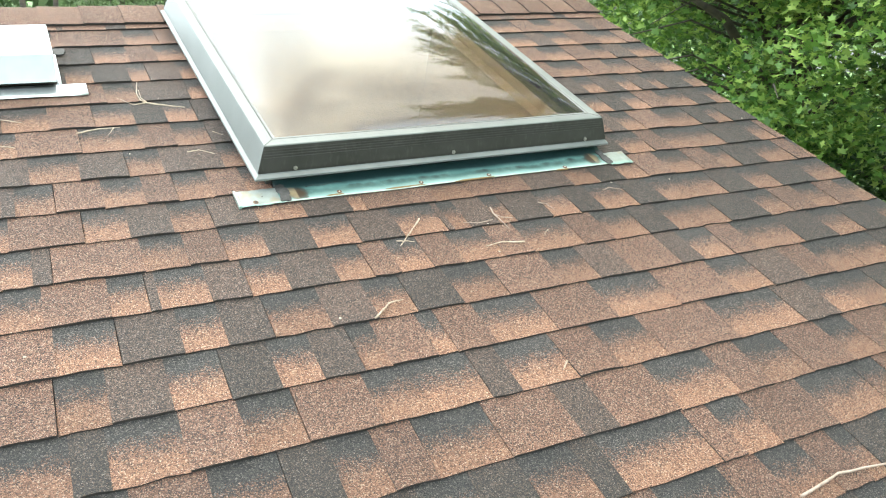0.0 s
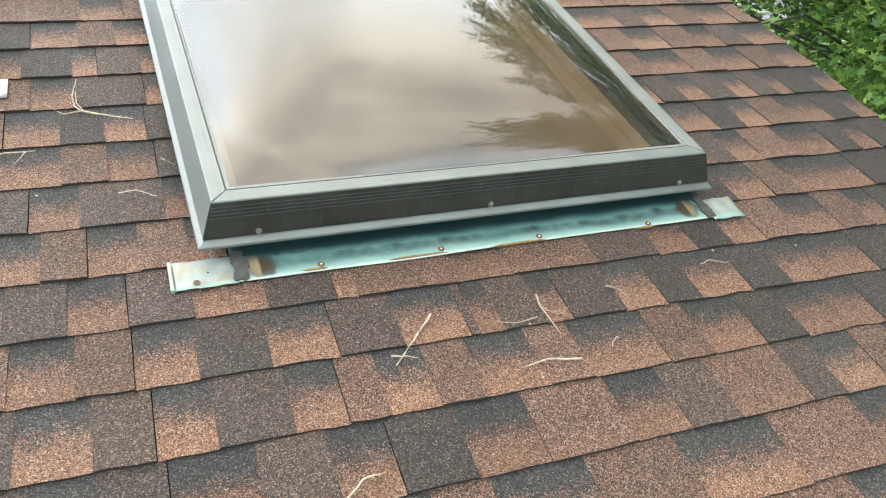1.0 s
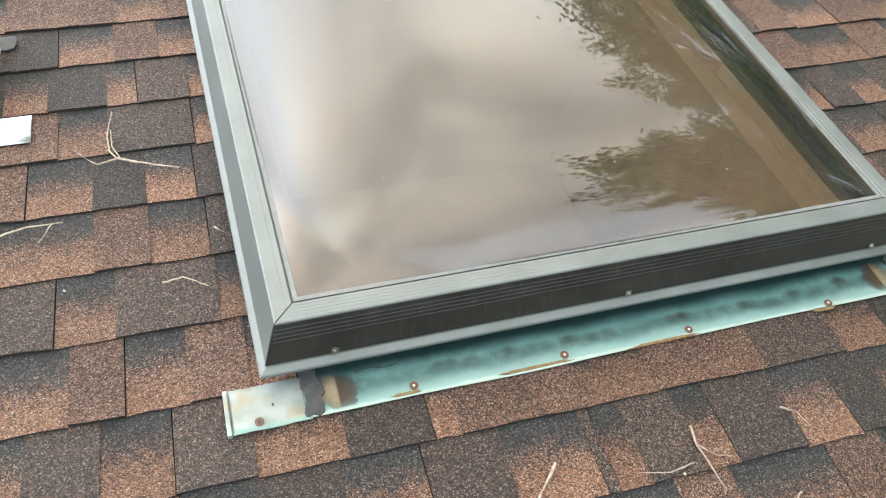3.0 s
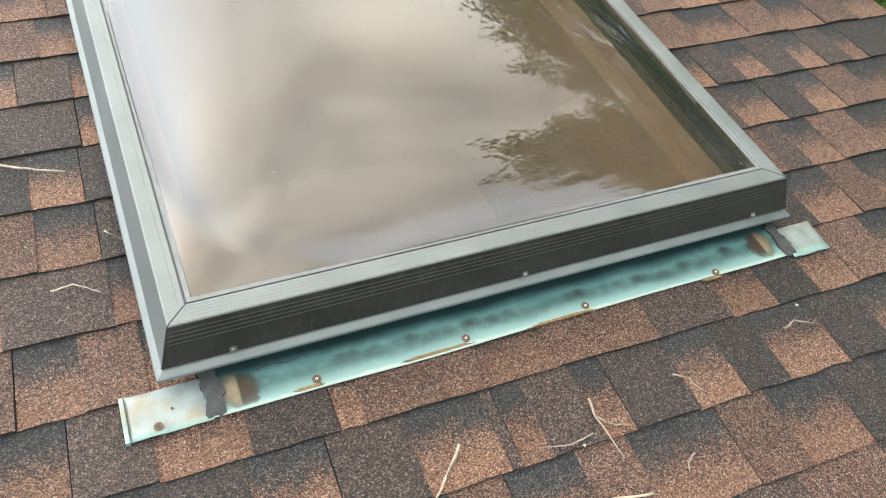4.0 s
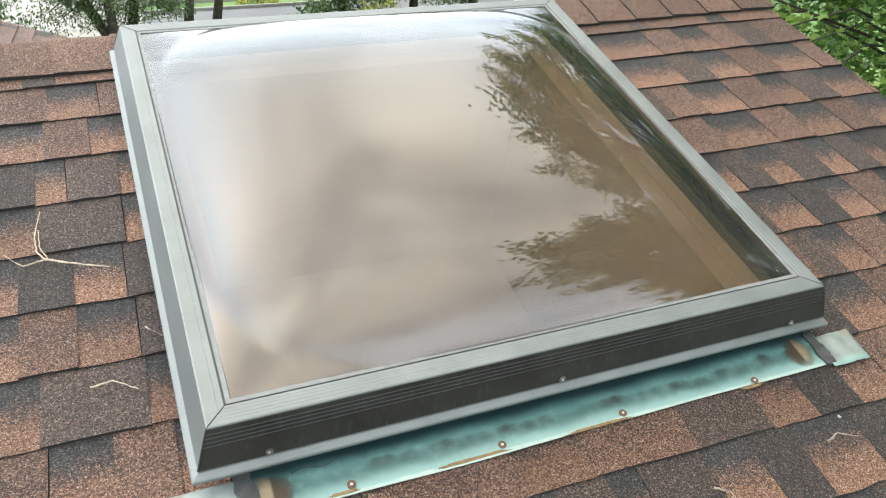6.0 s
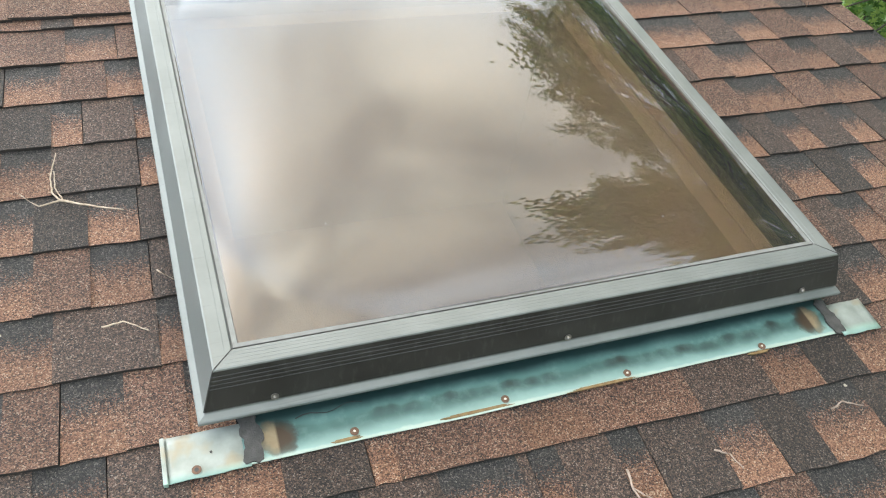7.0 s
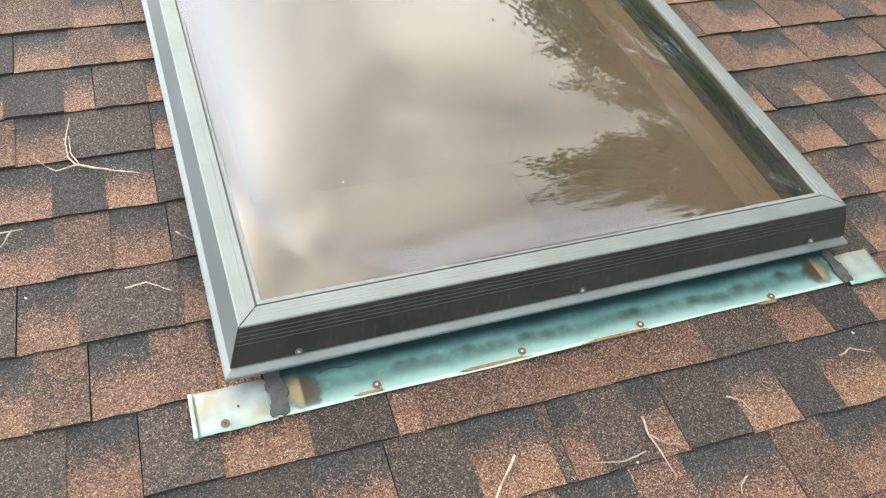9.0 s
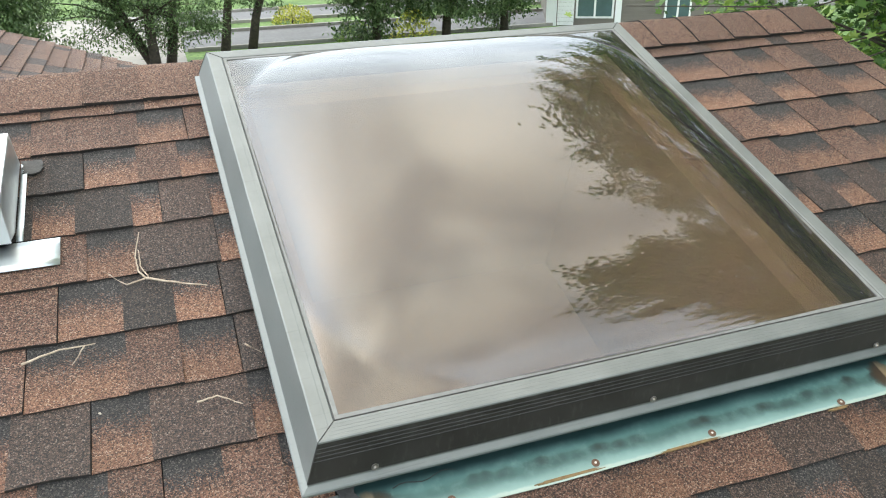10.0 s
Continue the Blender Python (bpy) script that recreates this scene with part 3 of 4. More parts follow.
for sx, sy in ((-1, -1), (1, -1), (-1, 1), (1, 1)):
    seam = [lean((sx * (HALF_X + o), sy * (HALF_Y + o), z + 0.0002)) for o, z in [(-0.033, 0.1332)] + ROUND + [(0.0100, 0.099)] + FOOT[:2]]
    part("mitre_seam", tube_mesh("mitre_seam", seam, [0.0009] * len(seam), M_SEAL, 5), None, skylight)

DOME_X, DOME_Y = HALF_X - 0.037, HALF_Y - 0.037


def dome_height(u, v, rise, power):
    """A blown pillow: its level lines turn from rounded squares at the rim to circles at the crown."""
    r = min(1.0, (abs(u) ** 4.2 + abs(v) ** 4.2) ** (1 / 4.2))
    a, b = max(0.0, 1 - abs(u) ** power), max(0.0, 1 - abs(v) ** power)
    return rise * (0.36 * (1 - r ** power) ** 0.72 + 0.64 * (a * b) ** 0.76)


def dome_mesh(name, mat, under, rise, power, z0, thick, n=56):
    """A blown pillow with a small flat rim, as a shell."""
    vs, fs = [], []
    m1 = n + 1
    grid = [math.sin(math.pi / 2 * (2 * i / n - 1)) for i in range(m1)]
    for layer in (0, 1):
        for j in range(m1):
            for i in range(m1):
                z = z0 + dome_height(grid[i], grid[j], rise, power) - layer * thick
                vs.append(lean((grid[i] * DOME_X, grid[j] * DOME_Y, z)))
    for layer in (0, 1):
        for j in range(n):
            for i in range(n):
                a = layer * m1 * m1 + j * m1 + i
                q = (a, a + 1, a + m1 + 1, a + m1)
                fs.append(q if layer == 0 else q[::-1])
    for i in range(n):
        for a, b in ((i, i + 1), (n * m1 + i + 1, n * m1 + i), ((i + 1) * m1, i * m1), (i * m1 + n, (i + 1) * m1 + n)):
            fs.append((b, a, a + m1 * m1, b + m1 * m1))
    return mesh_of(name, vs, fs, (mat, under), [0] * (n * n) + [1] * (n * n + 4 * n), smooth=True)


part("inner_dome", dome_mesh("inner_dome", M_DOME_INNER, M_DOME_INNER, 0.092, 2.6, 0.112, 0.003, 40), None, skylight)
part("outer_dome", dome_mesh("outer_dome", M_DOME, M_DOME_UNDER, 0.105, 2.6, 0.130, 0.003), None, skylight, "glossy bronze-tinted acrylic dome reflecting sky")

# the light shaft below
bm = bmesh.new()
sx, sy = HALF_X - 0.076, HALF_Y - 0.062
for x0, x1, y0, y1 in ((-sx - 0.02, sx + 0.02, -sy - 0.02, -sy), (-sx - 0.02, sx + 0.02, sy, sy + 0.02), (-sx - 0.02, -sx, -sy, sy), (sx, sx + 0.02, -sy, sy)):
    box(bm, x0, x1, y0, y1, -0.75, 0.004)
part("light_shaft", lean_mesh(bm), M_WOOD_INSIDE, skylight, "painted shaft under the dome")
part("shaft_trim", ring_bm(HALF_X - 0.0325, HALF_Y - 0.0325, HALF_X - 0.0325 - sx + 0.006, 0.0045, 0.012), M_WOOD_INSIDE, skylight, "painted ledge round the shaft")
part("curb_lining", ring_bm(HALF_X - 0.0290, HALF_Y - 0.0290, 0.003, 0.0125, 0.088), M_LINING, skylight, "pale board lining of the curb")
# added ring, no real part: its blue paints the reflection in the dome's steep edge
part("lining_edge", ring_bm(HALF_X - 0.0290, HALF_Y - 0.0290, 0.016, 0.0885, 0.1085), M_RIM_REFLECTION, skylight, "added dark blue strip painting the reflection along the dome edge")
part("ceiling_panel", box_bm(-sx - 0.02, sx + 0.02, -sy - 0.02, sy + 0.02, -0.79, -0.752), M_WOOD_INSIDE, skylight)


def screw(parent, x, y, z, nx, ny):
    m = Matrix.Translation((x, y, z)) @ Vector((nx, ny, 0.25)).to_track_quat("Z", "Y").to_matrix().to_4x4()
    w = part("washer", disc_bm(0.0062, 0.0016, 14), M_STEEL, parent, m=m)
    part("screw_head", disc_bm(0.0040, 0.0042, 8, 0.35), M_STEEL, w, m=Matrix.Translation((0, 0, 0.0014)))


for x in (0.168, 0.658, 1.148):
    screw(skylight, x - WIN_X, -HALF_Y - 0.0205, 0.069, 0, -1)

# ---- flashing ----
flash = thing("apron_flashing", ROOF, "green patina metal apron flashing below the skylight, stained and nailed", "flashing")


def sheet(name, x0, x1, y0, y1, z, mat, nx, ny, wave, upturn=0.0, thick=0.0016, seed=0, edge=0.0):
    """A thin buckled metal sheet; upturn bends its head up against the curb."""
    rng = random.Random(seed)
    ph = [rng.uniform(0, 6.3) for _ in range(4)]
    vs, fs = [], []
    for lay in (0, 1):
        for j in range(ny + 1):
            for i in range(nx + 1):
                u, v = i / nx, j / ny
                x, y = x0 + (x1 - x0) * u, y0 + (y1 - y0) * v
                y += edge * (1 - v) * (math.sin(9 * u + ph[0]) + 0.5 * math.sin(23 * u + ph[1]))
                zz = z + wave * (math.sin(11 * u + 2 * v + ph[2]) + 0.6 * math.sin(27 * u - 3 * v + ph[3])) * (1 - 0.5 * v)
                if upturn:
                    zz += upturn * max(0.0, (v - 0.80) / 0.20) ** 1.6
                vs.append((x, y, zz - lay * thick))
    w = nx + 1
    off = w * (ny + 1)
    for lay in (0, 1):
        for j in range(ny):
            for i in range(nx):
                a = lay * off + j * w + i
                q = (a, a + 1, a + w + 1, a + w)
                fs.append(q if lay == 0 else q[::-1])
    for i in range(nx):
        fs.append((i + 1, i, off + i, off + i + 1))
        a = ny * w + i
        fs.append((a, a + 1, off + a + 1, off + a))
    for j in range(ny):
        a = j * w
        fs.append((a, a + w, off + a + w, off + a))
        a = j * w + nx
        fs.append((a + w, a, off + a, off + a + w))
    return mesh_of(name, vs, fs, (mat,), smooth=True)


part("apron", sheet("apron", 0.112, 1.235, 0.0, 0.106, 0.011, M_PATINA, 60, 10, 0.0007, 0.010, seed=3, edge=0.0012), None, flash, "green patina sheet with dark blotches and painted shade at its head")
part("end_sheet", sheet("end_sheet", 0.0, 0.120, -0.002, 0.072, 0.0115, M_PALE, 12, 6, 0.0012, seed=5), None, flash, "pale bare metal end of the flashing")
part("end_sheet", sheet("end_sheet", 1.222, 1.312, -0.010, 0.062, 0.0125, M_PALE, 10, 6, 0.0016, seed=8), None, flash, "pale bare metal end of the flashing")
part("folded_edge", box_bm(-0.004, 0.003, -0.004, 0.072, 0.006, 0.016, bevel=0.0015), M_PALE, flash)


def blob(name, x0, x1, y0, y1, z, mat, seed, high=0.0022):
    """A torn patch lying on the metal."""
    rng = random.Random(seed)
    n = 72
    ph = [rng.uniform(0, 6.3) for _ in range(5)]
    bm = bmesh.new()
    top, low = [], []
    for k in range(n):
        t = 2 * math.pi * k / n
        cx, cy = math.cos(t), math.sin(t)
        q = max(abs(cx), abs(cy)) ** 0.8
        r = 0.9 + 0.14 * math.sin(3 * t + ph[0]) + 0.10 * math.sin(7 * t + ph[1]) + 0.07 * math.sin(13 * t + ph[2]) + rng.uniform(-0.09, 0.09)
        x = (x0 + x1) / 2 + (x1 - x0) / 2 * cx / q * r
        y = (y0 + y1) / 2 + (y1 - y0) / 2 * cy / q * (0.97 + 0.05 * math.sin(5 * t + ph[3]))
        top.append(bm.verts.new((x, y, z + high)))
        low.append(bm.verts.new((x, y, z - 0.001)))
    bm.faces.new(top)
    for k in range(n):
        bm.faces.new((low[k], low[(k + 1) % n], top[(k + 1) % n], top[k]))
    return from_bm(name, bm, mat)


part("tar_patch", blob("tar_patch", 0.110, 0.142, 0.0, 0.082, 0.0125, M_TAR, 4), None, flash, "torn strip of dark roof tar")
part("tar_patch", blob("tar_patch", 1.205, 1.232, -0.004, 0.078, 0.0135, M_TAR, 9), None, flash, "torn strip of dark roof tar")
for x, y in ((0.279, 0.016), (0.532, 0.014), (0.761, 0.012), (1.041, 0.006)):
    w = part("rusty_washer", disc_bm(0.0070, 0.0012, 18), M_RUST, flash, "rusty nail washer", m=Matrix.Translation((x, y, 0.0125)))
    part("nail_head", disc_bm(0.0026, 0.0022, 10, 0.3), M_NAIL, w)
    part("rust_run", blob("rust_run", x - (0.11 if 0.5 < x < 0.8 else 0.035), x + 0.008, y - 0.0125, y - 0.0075, 0.0108, M_STAIN, int(x * 100), 0.0018), None, flash)
w = part("rusty_washer", disc_bm(0.0070, 0.0012, 18), M_RUST, flash, "rusty nail washer", m=Matrix.Translation((0.043, 0.010, 0.0132)))
part("nail_head", disc_bm(0.0032, 0.0016, 10), M_SEAL, w)
part("nail_hole", disc_bm(0.0020, 0.0008, 10), M_SEAL, flash, m=Matrix.Translation((0.066, 0.034, 0.0130)))

crack = [(0.196 + 0.012 * k, 0.060 + 0.004 * math.sin(1.1 * k) + 0.0008 * k, 0.0118) for k in range(10)]
part("split", tube_mesh("split", crack, [0.0009 - 0.00006 * k for k in range(10)], M_SEAL, 5), None, flash, "thin dark split in the metal")

# ---- roof vent ----
VX0, VX1 = -0.75, -0.368
vent = thing("roof_vent", ROOF, "white metal slant-back roof vent on a galvanised base", "vent")
part("base_flange", sheet("base_flange", VX0 - 0.06, -0.286, 0.690, 0.768, 0.0125, M_ZINC, 10, 4, 0.0008, seed=2), None, vent, "galvanised flange lapping the shingles")
part("side_flange", sheet("side_flange", -0.366, -0.353, 0.772, 1.03, 0.012, M_ZINC, 2, 6, 0.0010, seed=6), None, vent)


def hood_bm():
    bm = bmesh.new()
    prof = ((1.030, 0.012), (1.012, 0.106), (0.768, 0.120), (0.758, 0.117), (0.746, 0.032), (0.749, 0.031), (0.762, 0.112), (0.770, 0.1155), (1.006, 0.102), (1.022, 0.012))
    rows = []
    for x in (VX0, VX1):
        rows.append([bm.verts.new((x, y, z)) for y, z in prof])
    n = len(prof)
    for i in range(n):
        bm.faces.new((rows[0][i], rows[0][(i + 1) % n], rows[1][(i + 1) % n], rows[1][i]))
    bm.faces.new(rows[0][::-1])
    bm.faces.new(rows[1])
    return bm


part("hood", hood_bm(), M_VENT, vent)
for x in (VX0, VX1 - 0.0015):
    bm = bmesh.new()
    pr = [(0.752, 0.034), (0.764, 0.111), (0.771, 0.1145), (1.004, 0.101), (1.020, 0.013), (0.80, 0.013)]
    a = [bm.verts.new((x, y, z)) for y, z in pr]
    b = [bm.verts.new((x + 0.0015, y, z)) for y, z in pr]
    bm.faces.new(a[::-1])
    bm.faces.new(b)
    for i in range(6):
        bm.faces.new((a[i], a[(i + 1) % 6], b[(i + 1) % 6], b[i]))
    part("side_panel", bm, M_ZINC, vent)
# solid black block put in for the shade inside the opening
part("throat", box_bm(VX0 + 0.03, VX1 - 0.03, 0.775, 0.99, 0.0125, 0.09), M_FELT, vent, "black block in place of the shaded opening under the hood")
part("tar_patch", blob("tar_patch", -0.366, -0.322, 0.990, 1.040, 0.010, M_TAR, 21), None, vent, "grey sealant smear")


# ---- twigs on the roof ----
def twig(label, mat, *branches):
    """Each branch: (thickness in mm, points on the roof)."""
    ob = None
    for n, (mm, pts) in enumerate(branches):
        fine = []
        rng = random.Random(len(pts) * 100 + int(abs(pts[0][0]) * 1000))
        for a, b in zip(pts[:-1], pts[1:]):
            for k in range(4):
                t = k / 4
                fine.append([a[i] + (b[i] - a[i]) * t + (rng.uniform(-0.0012, 0.0012) if i < 2 else 0) for i in range(3)])
        fine.append(list(pts[-1]))
        rad = [mm / 1600 * (1 - 0.55 * i / (len(fine) - 1)) for i in range(len(fine))]
        if ob is None:
            ob = thing("twig", ROOF, label, "twig", "twigs on the roof", data=tube_mesh("twig", fine, rad, mat))
        else:
            part("side_shoot", tube_mesh("side_shoot", fine, rad, mat), None, ob)
    return ob


Z = 0.0128
twig("pale dry forked twig lying on the shingles", M_TWIG, (4.2, [(-0.134, 0.614, Z), (-0.085, 0.592, Z), (-0.026, 0.569, Z)]),
     (3.4, [(-0.134, 0.614, Z), (-0.148, 0.640, Z), (-0.150, 0.676, Z), (-0.139, 0.741, Z + 0.008)]),
     (2.6, [(-0.128, 0.612, Z), (-0.142, 0.65, Z), (-0.143, 0.69, Z + 0.006)]),
     (2.8, [(-0.136, 0.612, Z), (-0.170, 0.604, Z), (-0.209, 0.645, Z + 0.004)]))
twig("thin pale twig lying on the shingles", M_TWIG, (3.4, [(-0.345, 0.452, Z), (-0.287, 0.470, Z), (-0.228, 0.470, Z)]), (2.4, [(-0.245, 0.470, Z), (-0.266, 0.430, Z)]))
twig("thin curved twig lying on the shingles", M_TWIG, (2.8, [(-0.074, 0.300, Z), (-0.041, 0.305, Z), (-0.002, 0.278, Z)]))
twig("short pale twig beside the skylight frame", M_TWIG, (2.8, [(0.020, 0.408, Z), (0.046, 0.380, Z)]))
twig("straight grey twig lying on the shingles", M_TWIG, (4.4, [(0.448, -0.158, Z), (0.396, -0.210, Z), (0.346, -0.260, Z)]), (2.8, [(0.344, -0.238, Z), (0.368, -0.244, Z), (0.390, -0.252, Z)]))
twig("brown forked twig lying on the shingles", M_TWIG_DARK, (3.8, [(0.675, -0.152, Z), (0.670, -0.184, Z), (0.678, -0.258, Z)]), (2.4, [(0.670, -0.184, Z), (0.690, -0.205, Z), (0.718, -0.214, Z)]),
     (2.6, [(0.651, -0.207, Z), (0.612, -0.213, Z), (0.562, -0.202, Z)]))
twig("pale curved twig lying on the shingles", M_TWIG, (4.0, [(0.688, -0.323, Z), (0.626, -0.310, Z), (0.570, -0.316, Z)]))
twig("thin brown twig lying on the shingles", M_TWIG_DARK, (3.2, [(0.836, -0.157, Z), (0.857, -0.171, Z), (0.865, -0.199, Z)]))
twig("thin pale twig lying on the shingles", M_TWIG, (2.4, [(0.788, -0.290, Z), (0.772, -0.298, Z), (0.764, -0.312, Z)]))
twig("thin brown twig lying on the shingles", M_TWIG_DARK, (3.2, [(1.088, -0.141, Z), (1.118, -0.133, Z), (1.152, -0.149, Z)]))
twig("bent brown twig lying on the shingles", M_TWIG, (4.0, [(0.177, -0.503, Z), (0.228, -0.462, Z), (0.265, -0.459, Z)]))
twig("small twig stub lying on the shingles", M_TWIG, (4.0, [(0.544, -0.755, Z), (0.519, -0.776, Z)]))
twig("long brown twig lying on the shingles", M_TWIG_DARK, (6.0, [(0.801, -1.228, Z), (0.926, -1.214, Z), (1.063, -1.233, Z), (1.15, -1.25, Z)]))
twig("thin pale twig lying on the shingles", M_TWIG, (3.2, [(-0.60, 0.575, Z), (-0.53, 0.560, Z), (-0.478, 0.536, Z)]))
twig("thin pale twig lying on the shingles", M_TWIG, (3.2, [(-0.58, 0.425, Z), (-0.537, 0.411, Z), (-0.504, 0.397, Z)]))

# ---- litter ----
def scrap(x, y, size, seed):
    rng = random.Random(seed)
    bm = bmesh.new()
    bmesh.ops.create_icosphere(bm, subdivisions=1, radius=size)
    for v in bm.verts:
        v.co = Vector((v.co.x * rng.uniform(0.6, 1.5), v.co.y * rng.uniform(0.6, 1.3), v.co.z * 0.45)) * rng.uniform(0.8, 1.15)
    thing("seed_husk", ROOF @ Matrix.Translation((x, y, Z - 0.0015)) @ pose(0, 0, 0, 0, 0, rng.uniform(0, 360)), "small pale dry seed husk lying on the shingles", "litter", "husks on the roof", data=from_bm("seed_husk", bm, M_HUSK))


for n, (x, y) in enumerate(((-0.225, 0.318), (0.597, -0.345), (1.148, -0.105), (1.78, 0.10), (-0.53, -0.42), (0.10, -0.48), (1.37, -0.13), (0.63, -0.22), (2.02, 0.20))):
    scrap(x, y, 0.0026 + 0.0006 * (n % 3), n)

# ---- ridge, rake and the other side of the house ----
def cap_mesh(seed, w=0.146):
    """One ridge cap, bent over the ridge."""
    rng = random.Random(seed)
    prof = [(-0.148, -0.001), (-0.10, 0.0045), (-0.045, 0.008), (-0.014, 0.0085), (0.0, 0.005), (0.016, -0.0045), (0.05, -0.024), (0.14, -0.082)]
    vs, uv, fs, sl = [], [], [], []
    for k, xx in enumerate((0.0, w * 0.5, w)):
        for (yy, zz) in prof:
            lift = 0.005 * (1 - k / 2)
            vs.append((xx, yy + (rng.uniform(-0.002, 0.002) if yy < -0.14 else 0), zz + lift + rng.uniform(0, 0.0008)))
            uv.append((xx, 0.06))
    n = len(prof)
    for k in range(2):
        for i in range(n - 1):
            a = k * n + i
            fs.append((a, a + n, a + n + 1, a + 1))
            sl.append(0)
    base = len(vs)
    for i in range(n):
        vs.append((0.0005, vs[i][1], vs[i][2] - 0.007))
        uv.append((0, 0))
    for i in range(n - 1):
        fs.append((i, i + 1, base + i + 1, base + i))
        sl.append(1)
    b2 = len(vs)
    for k in range(3):
        vs.append((vs[k * n][0], vs[k * n][1] + 0.0005, vs[k * n][2] - 0.009))
        uv.append((0, 0))
    for k in range(2):
        fs.append((k * n, b2 + k, b2 + k + 1, (k + 1) * n))
        sl.append(1)
    return mesh_of("ridge_cap", vs, fs, (M_CAP, M_ASPHALT_EDGE), sl, uv)


caps = [cap_mesh(s) for s in range(4)]
CAP_STEP, CAP_SLOPE = 0.138, 0.027
k = 0
x = RAKE + 0.006 - 0.146 - 44 * CAP_STEP
while x < RAKE - 0.10:
    ob = part("ridge_cap", caps[k % 4], None, roof, m=Matrix.Translation((x, RIDGE - 0.003 + CAP_SLOPE * (x - 0.4), 0.0145)) @ Matrix.Rotation(CAP_SLOPE, 4, "Z"))
    x += CAP_STEP
    k += 1

# drip edge along the rake
part("drip_edge", box_bm(RAKE - 0.03, RAKE + 0.004, LOW_END, RIDGE, -0.075, -0.008, bevel=0.002), M_TRIM, roof, "thin metal edge under the shingles")

cs, sn = math.cos(radians(SLOPE)), math.sin(radians(SLOPE))
ridge_w = ROOF @ Vector((0, RIDGE, 0))
BACK = Matrix.Translation(ridge_w) @ pose(0, 0, 0, -SLOPE)
thing("roof_back_slope", BACK, "brown shingle slope behind the ridge", "roof", kind="structure", data=from_bm("roof_back_slope", box_bm(LEFT_END, RAKE, 0.012, 4.6, -0.13, -0.02), M_BROWN))
GROUND = -4.6
eave_f, eave_b = ROOF @ Vector((0, LOW_END, 0)), BACK @ Vector((0, 4.6, 0))
thing("wall_south", Matrix.Identity(4), "beige rendered wall under the eave", "wall", kind="structure", data=from_bm("wall_south", box_bm(LEFT_END + 0.2, RAKE - 0.25, eave_f.y + 0.3, eave_f.y + 0.5, GROUND, eave_f.z - 0.05), M_WALL))
thing("wall_north", Matrix.Identity(4), "beige rendered wall under the rear eave", "wall", kind="structure", data=from_bm("wall_north", box_bm(LEFT_END + 0.2, RAKE - 0.25, eave_b.y - 0.5, eave_b.y - 0.3, GROUND, eave_b.z - 0.05), M_WALL))
for nm, xx in (("wall_west", LEFT_END + 0.2), ("wall_east", RAKE - 0.45)):
    bm = bmesh.new()
    pr = [(eave_f.y + 0.5, GROUND), (eave_b.y - 0.5, GROUND), (eave_b.y - 0.5, eave_b.z - 0.08), (ridge_w.y, ridge_w.z - 0.20), (eave_f.y + 0.5, eave_f.z - 0.08)]
    a = [bm.verts.new((xx, y, z)) for y, z in pr]
    b = [bm.verts.new((xx + 0.2, y, z)) for y, z in pr]
    bm.faces.new(a)
    bm.faces.new(b[::-1])
    for i in range(5):
        bm.faces.new((a[i], b[i], b[(i + 1) % 5], a[(i + 1) % 5]))
    thing(nm, Matrix.Identity(4), "beige rendered gable wall", "wall", kind="structure", data=from_bm(nm, bm, M_WALL))

# ---- lower wing with its own shingle slope ----
wing = thing("wing_roof", Matrix.Translation((-3.4, 3.2, 0.25)), "weathered brown shingle roof of a lower wing", "roof", kind="structure",
             data=from_bm("wing_roof", box_bm(0, 4.3, 0, 4.9, -0.12, -0.015), M_FELT))
wing.rotation_euler = (0, radians(19.8), 0)
vs, fs, sl, uv = [], [], [], []
rng = random.Random(5)
for c in range(29):
    y = 0.0
    while y < 4.88:
        w = min(rng.choice((0.12, 0.16, 0.2, 0.26)), 4.9 - y)
        x1, x0 = 0.148 * (c + 1), 0.148 * c - 0.03
        b = len(vs)
        t = rng.choice((0.008, 0.011, 0.013))
        vs += [(x0, y, -0.006), (x1, y, t), (x1, y + w - 0.002, t), (x0, y + w - 0.002, -0.006), (x1, y, -0.01), (x1, y + w - 0.002, -0.01)]
        uv += [(0, 0.1), (0, 0.0), (0, 0.0), (0, 0.1), (0, 0), (0, 0)]
        fs += [(b, b + 1, b + 2, b + 3), (b + 1, b + 4, b + 5, b + 2)]
        sl += [rng.choice((0, 0, 2)), 1]
        y += w
part("shingle_field", mesh_of("shingle_field", vs, fs, (M_BROWN, M_ASPHALT_EDGE, M_DARK), sl, uv), None, wing)["kind"] = "stuff"
thing("wall_wing", Matrix.Identity(4), "beige rendered wall of the lower wing", "wall", kind="structure", data=from_bm("wall_wing", box_bm(-3.2, 0.35, 3.6, 7.8, GROUND, -1.3), M_WALL))

# ---- ground and street ----
thing("ground", Matrix.Identity(4), "green lawn", "ground", kind="structure", data=from_bm("ground", box_bm(-600, 600, -600, 600, GROUND - 0.5, GROUND), M_LAWN))


def strip(name, label, category, mat, x0, x1, y0, y1, h, kind="structure"):
    return thing(name, Matrix.Identity(4), label, category, kind=kind, data=from_bm(name, box_bm(x0, x1, y0, y1, GROUND - 0.2, GROUND + h, bevel=0.01), mat))


strip("road", "grey asphalt street lane", "road", M_ROAD, 0.8, 80, 28.6, 32.0, 0.01)
strip("road_far", "grey asphalt street lane beyond a grass strip", "road", M_ROAD, 0.8, 80, 34.2, 37.2, 0.01)
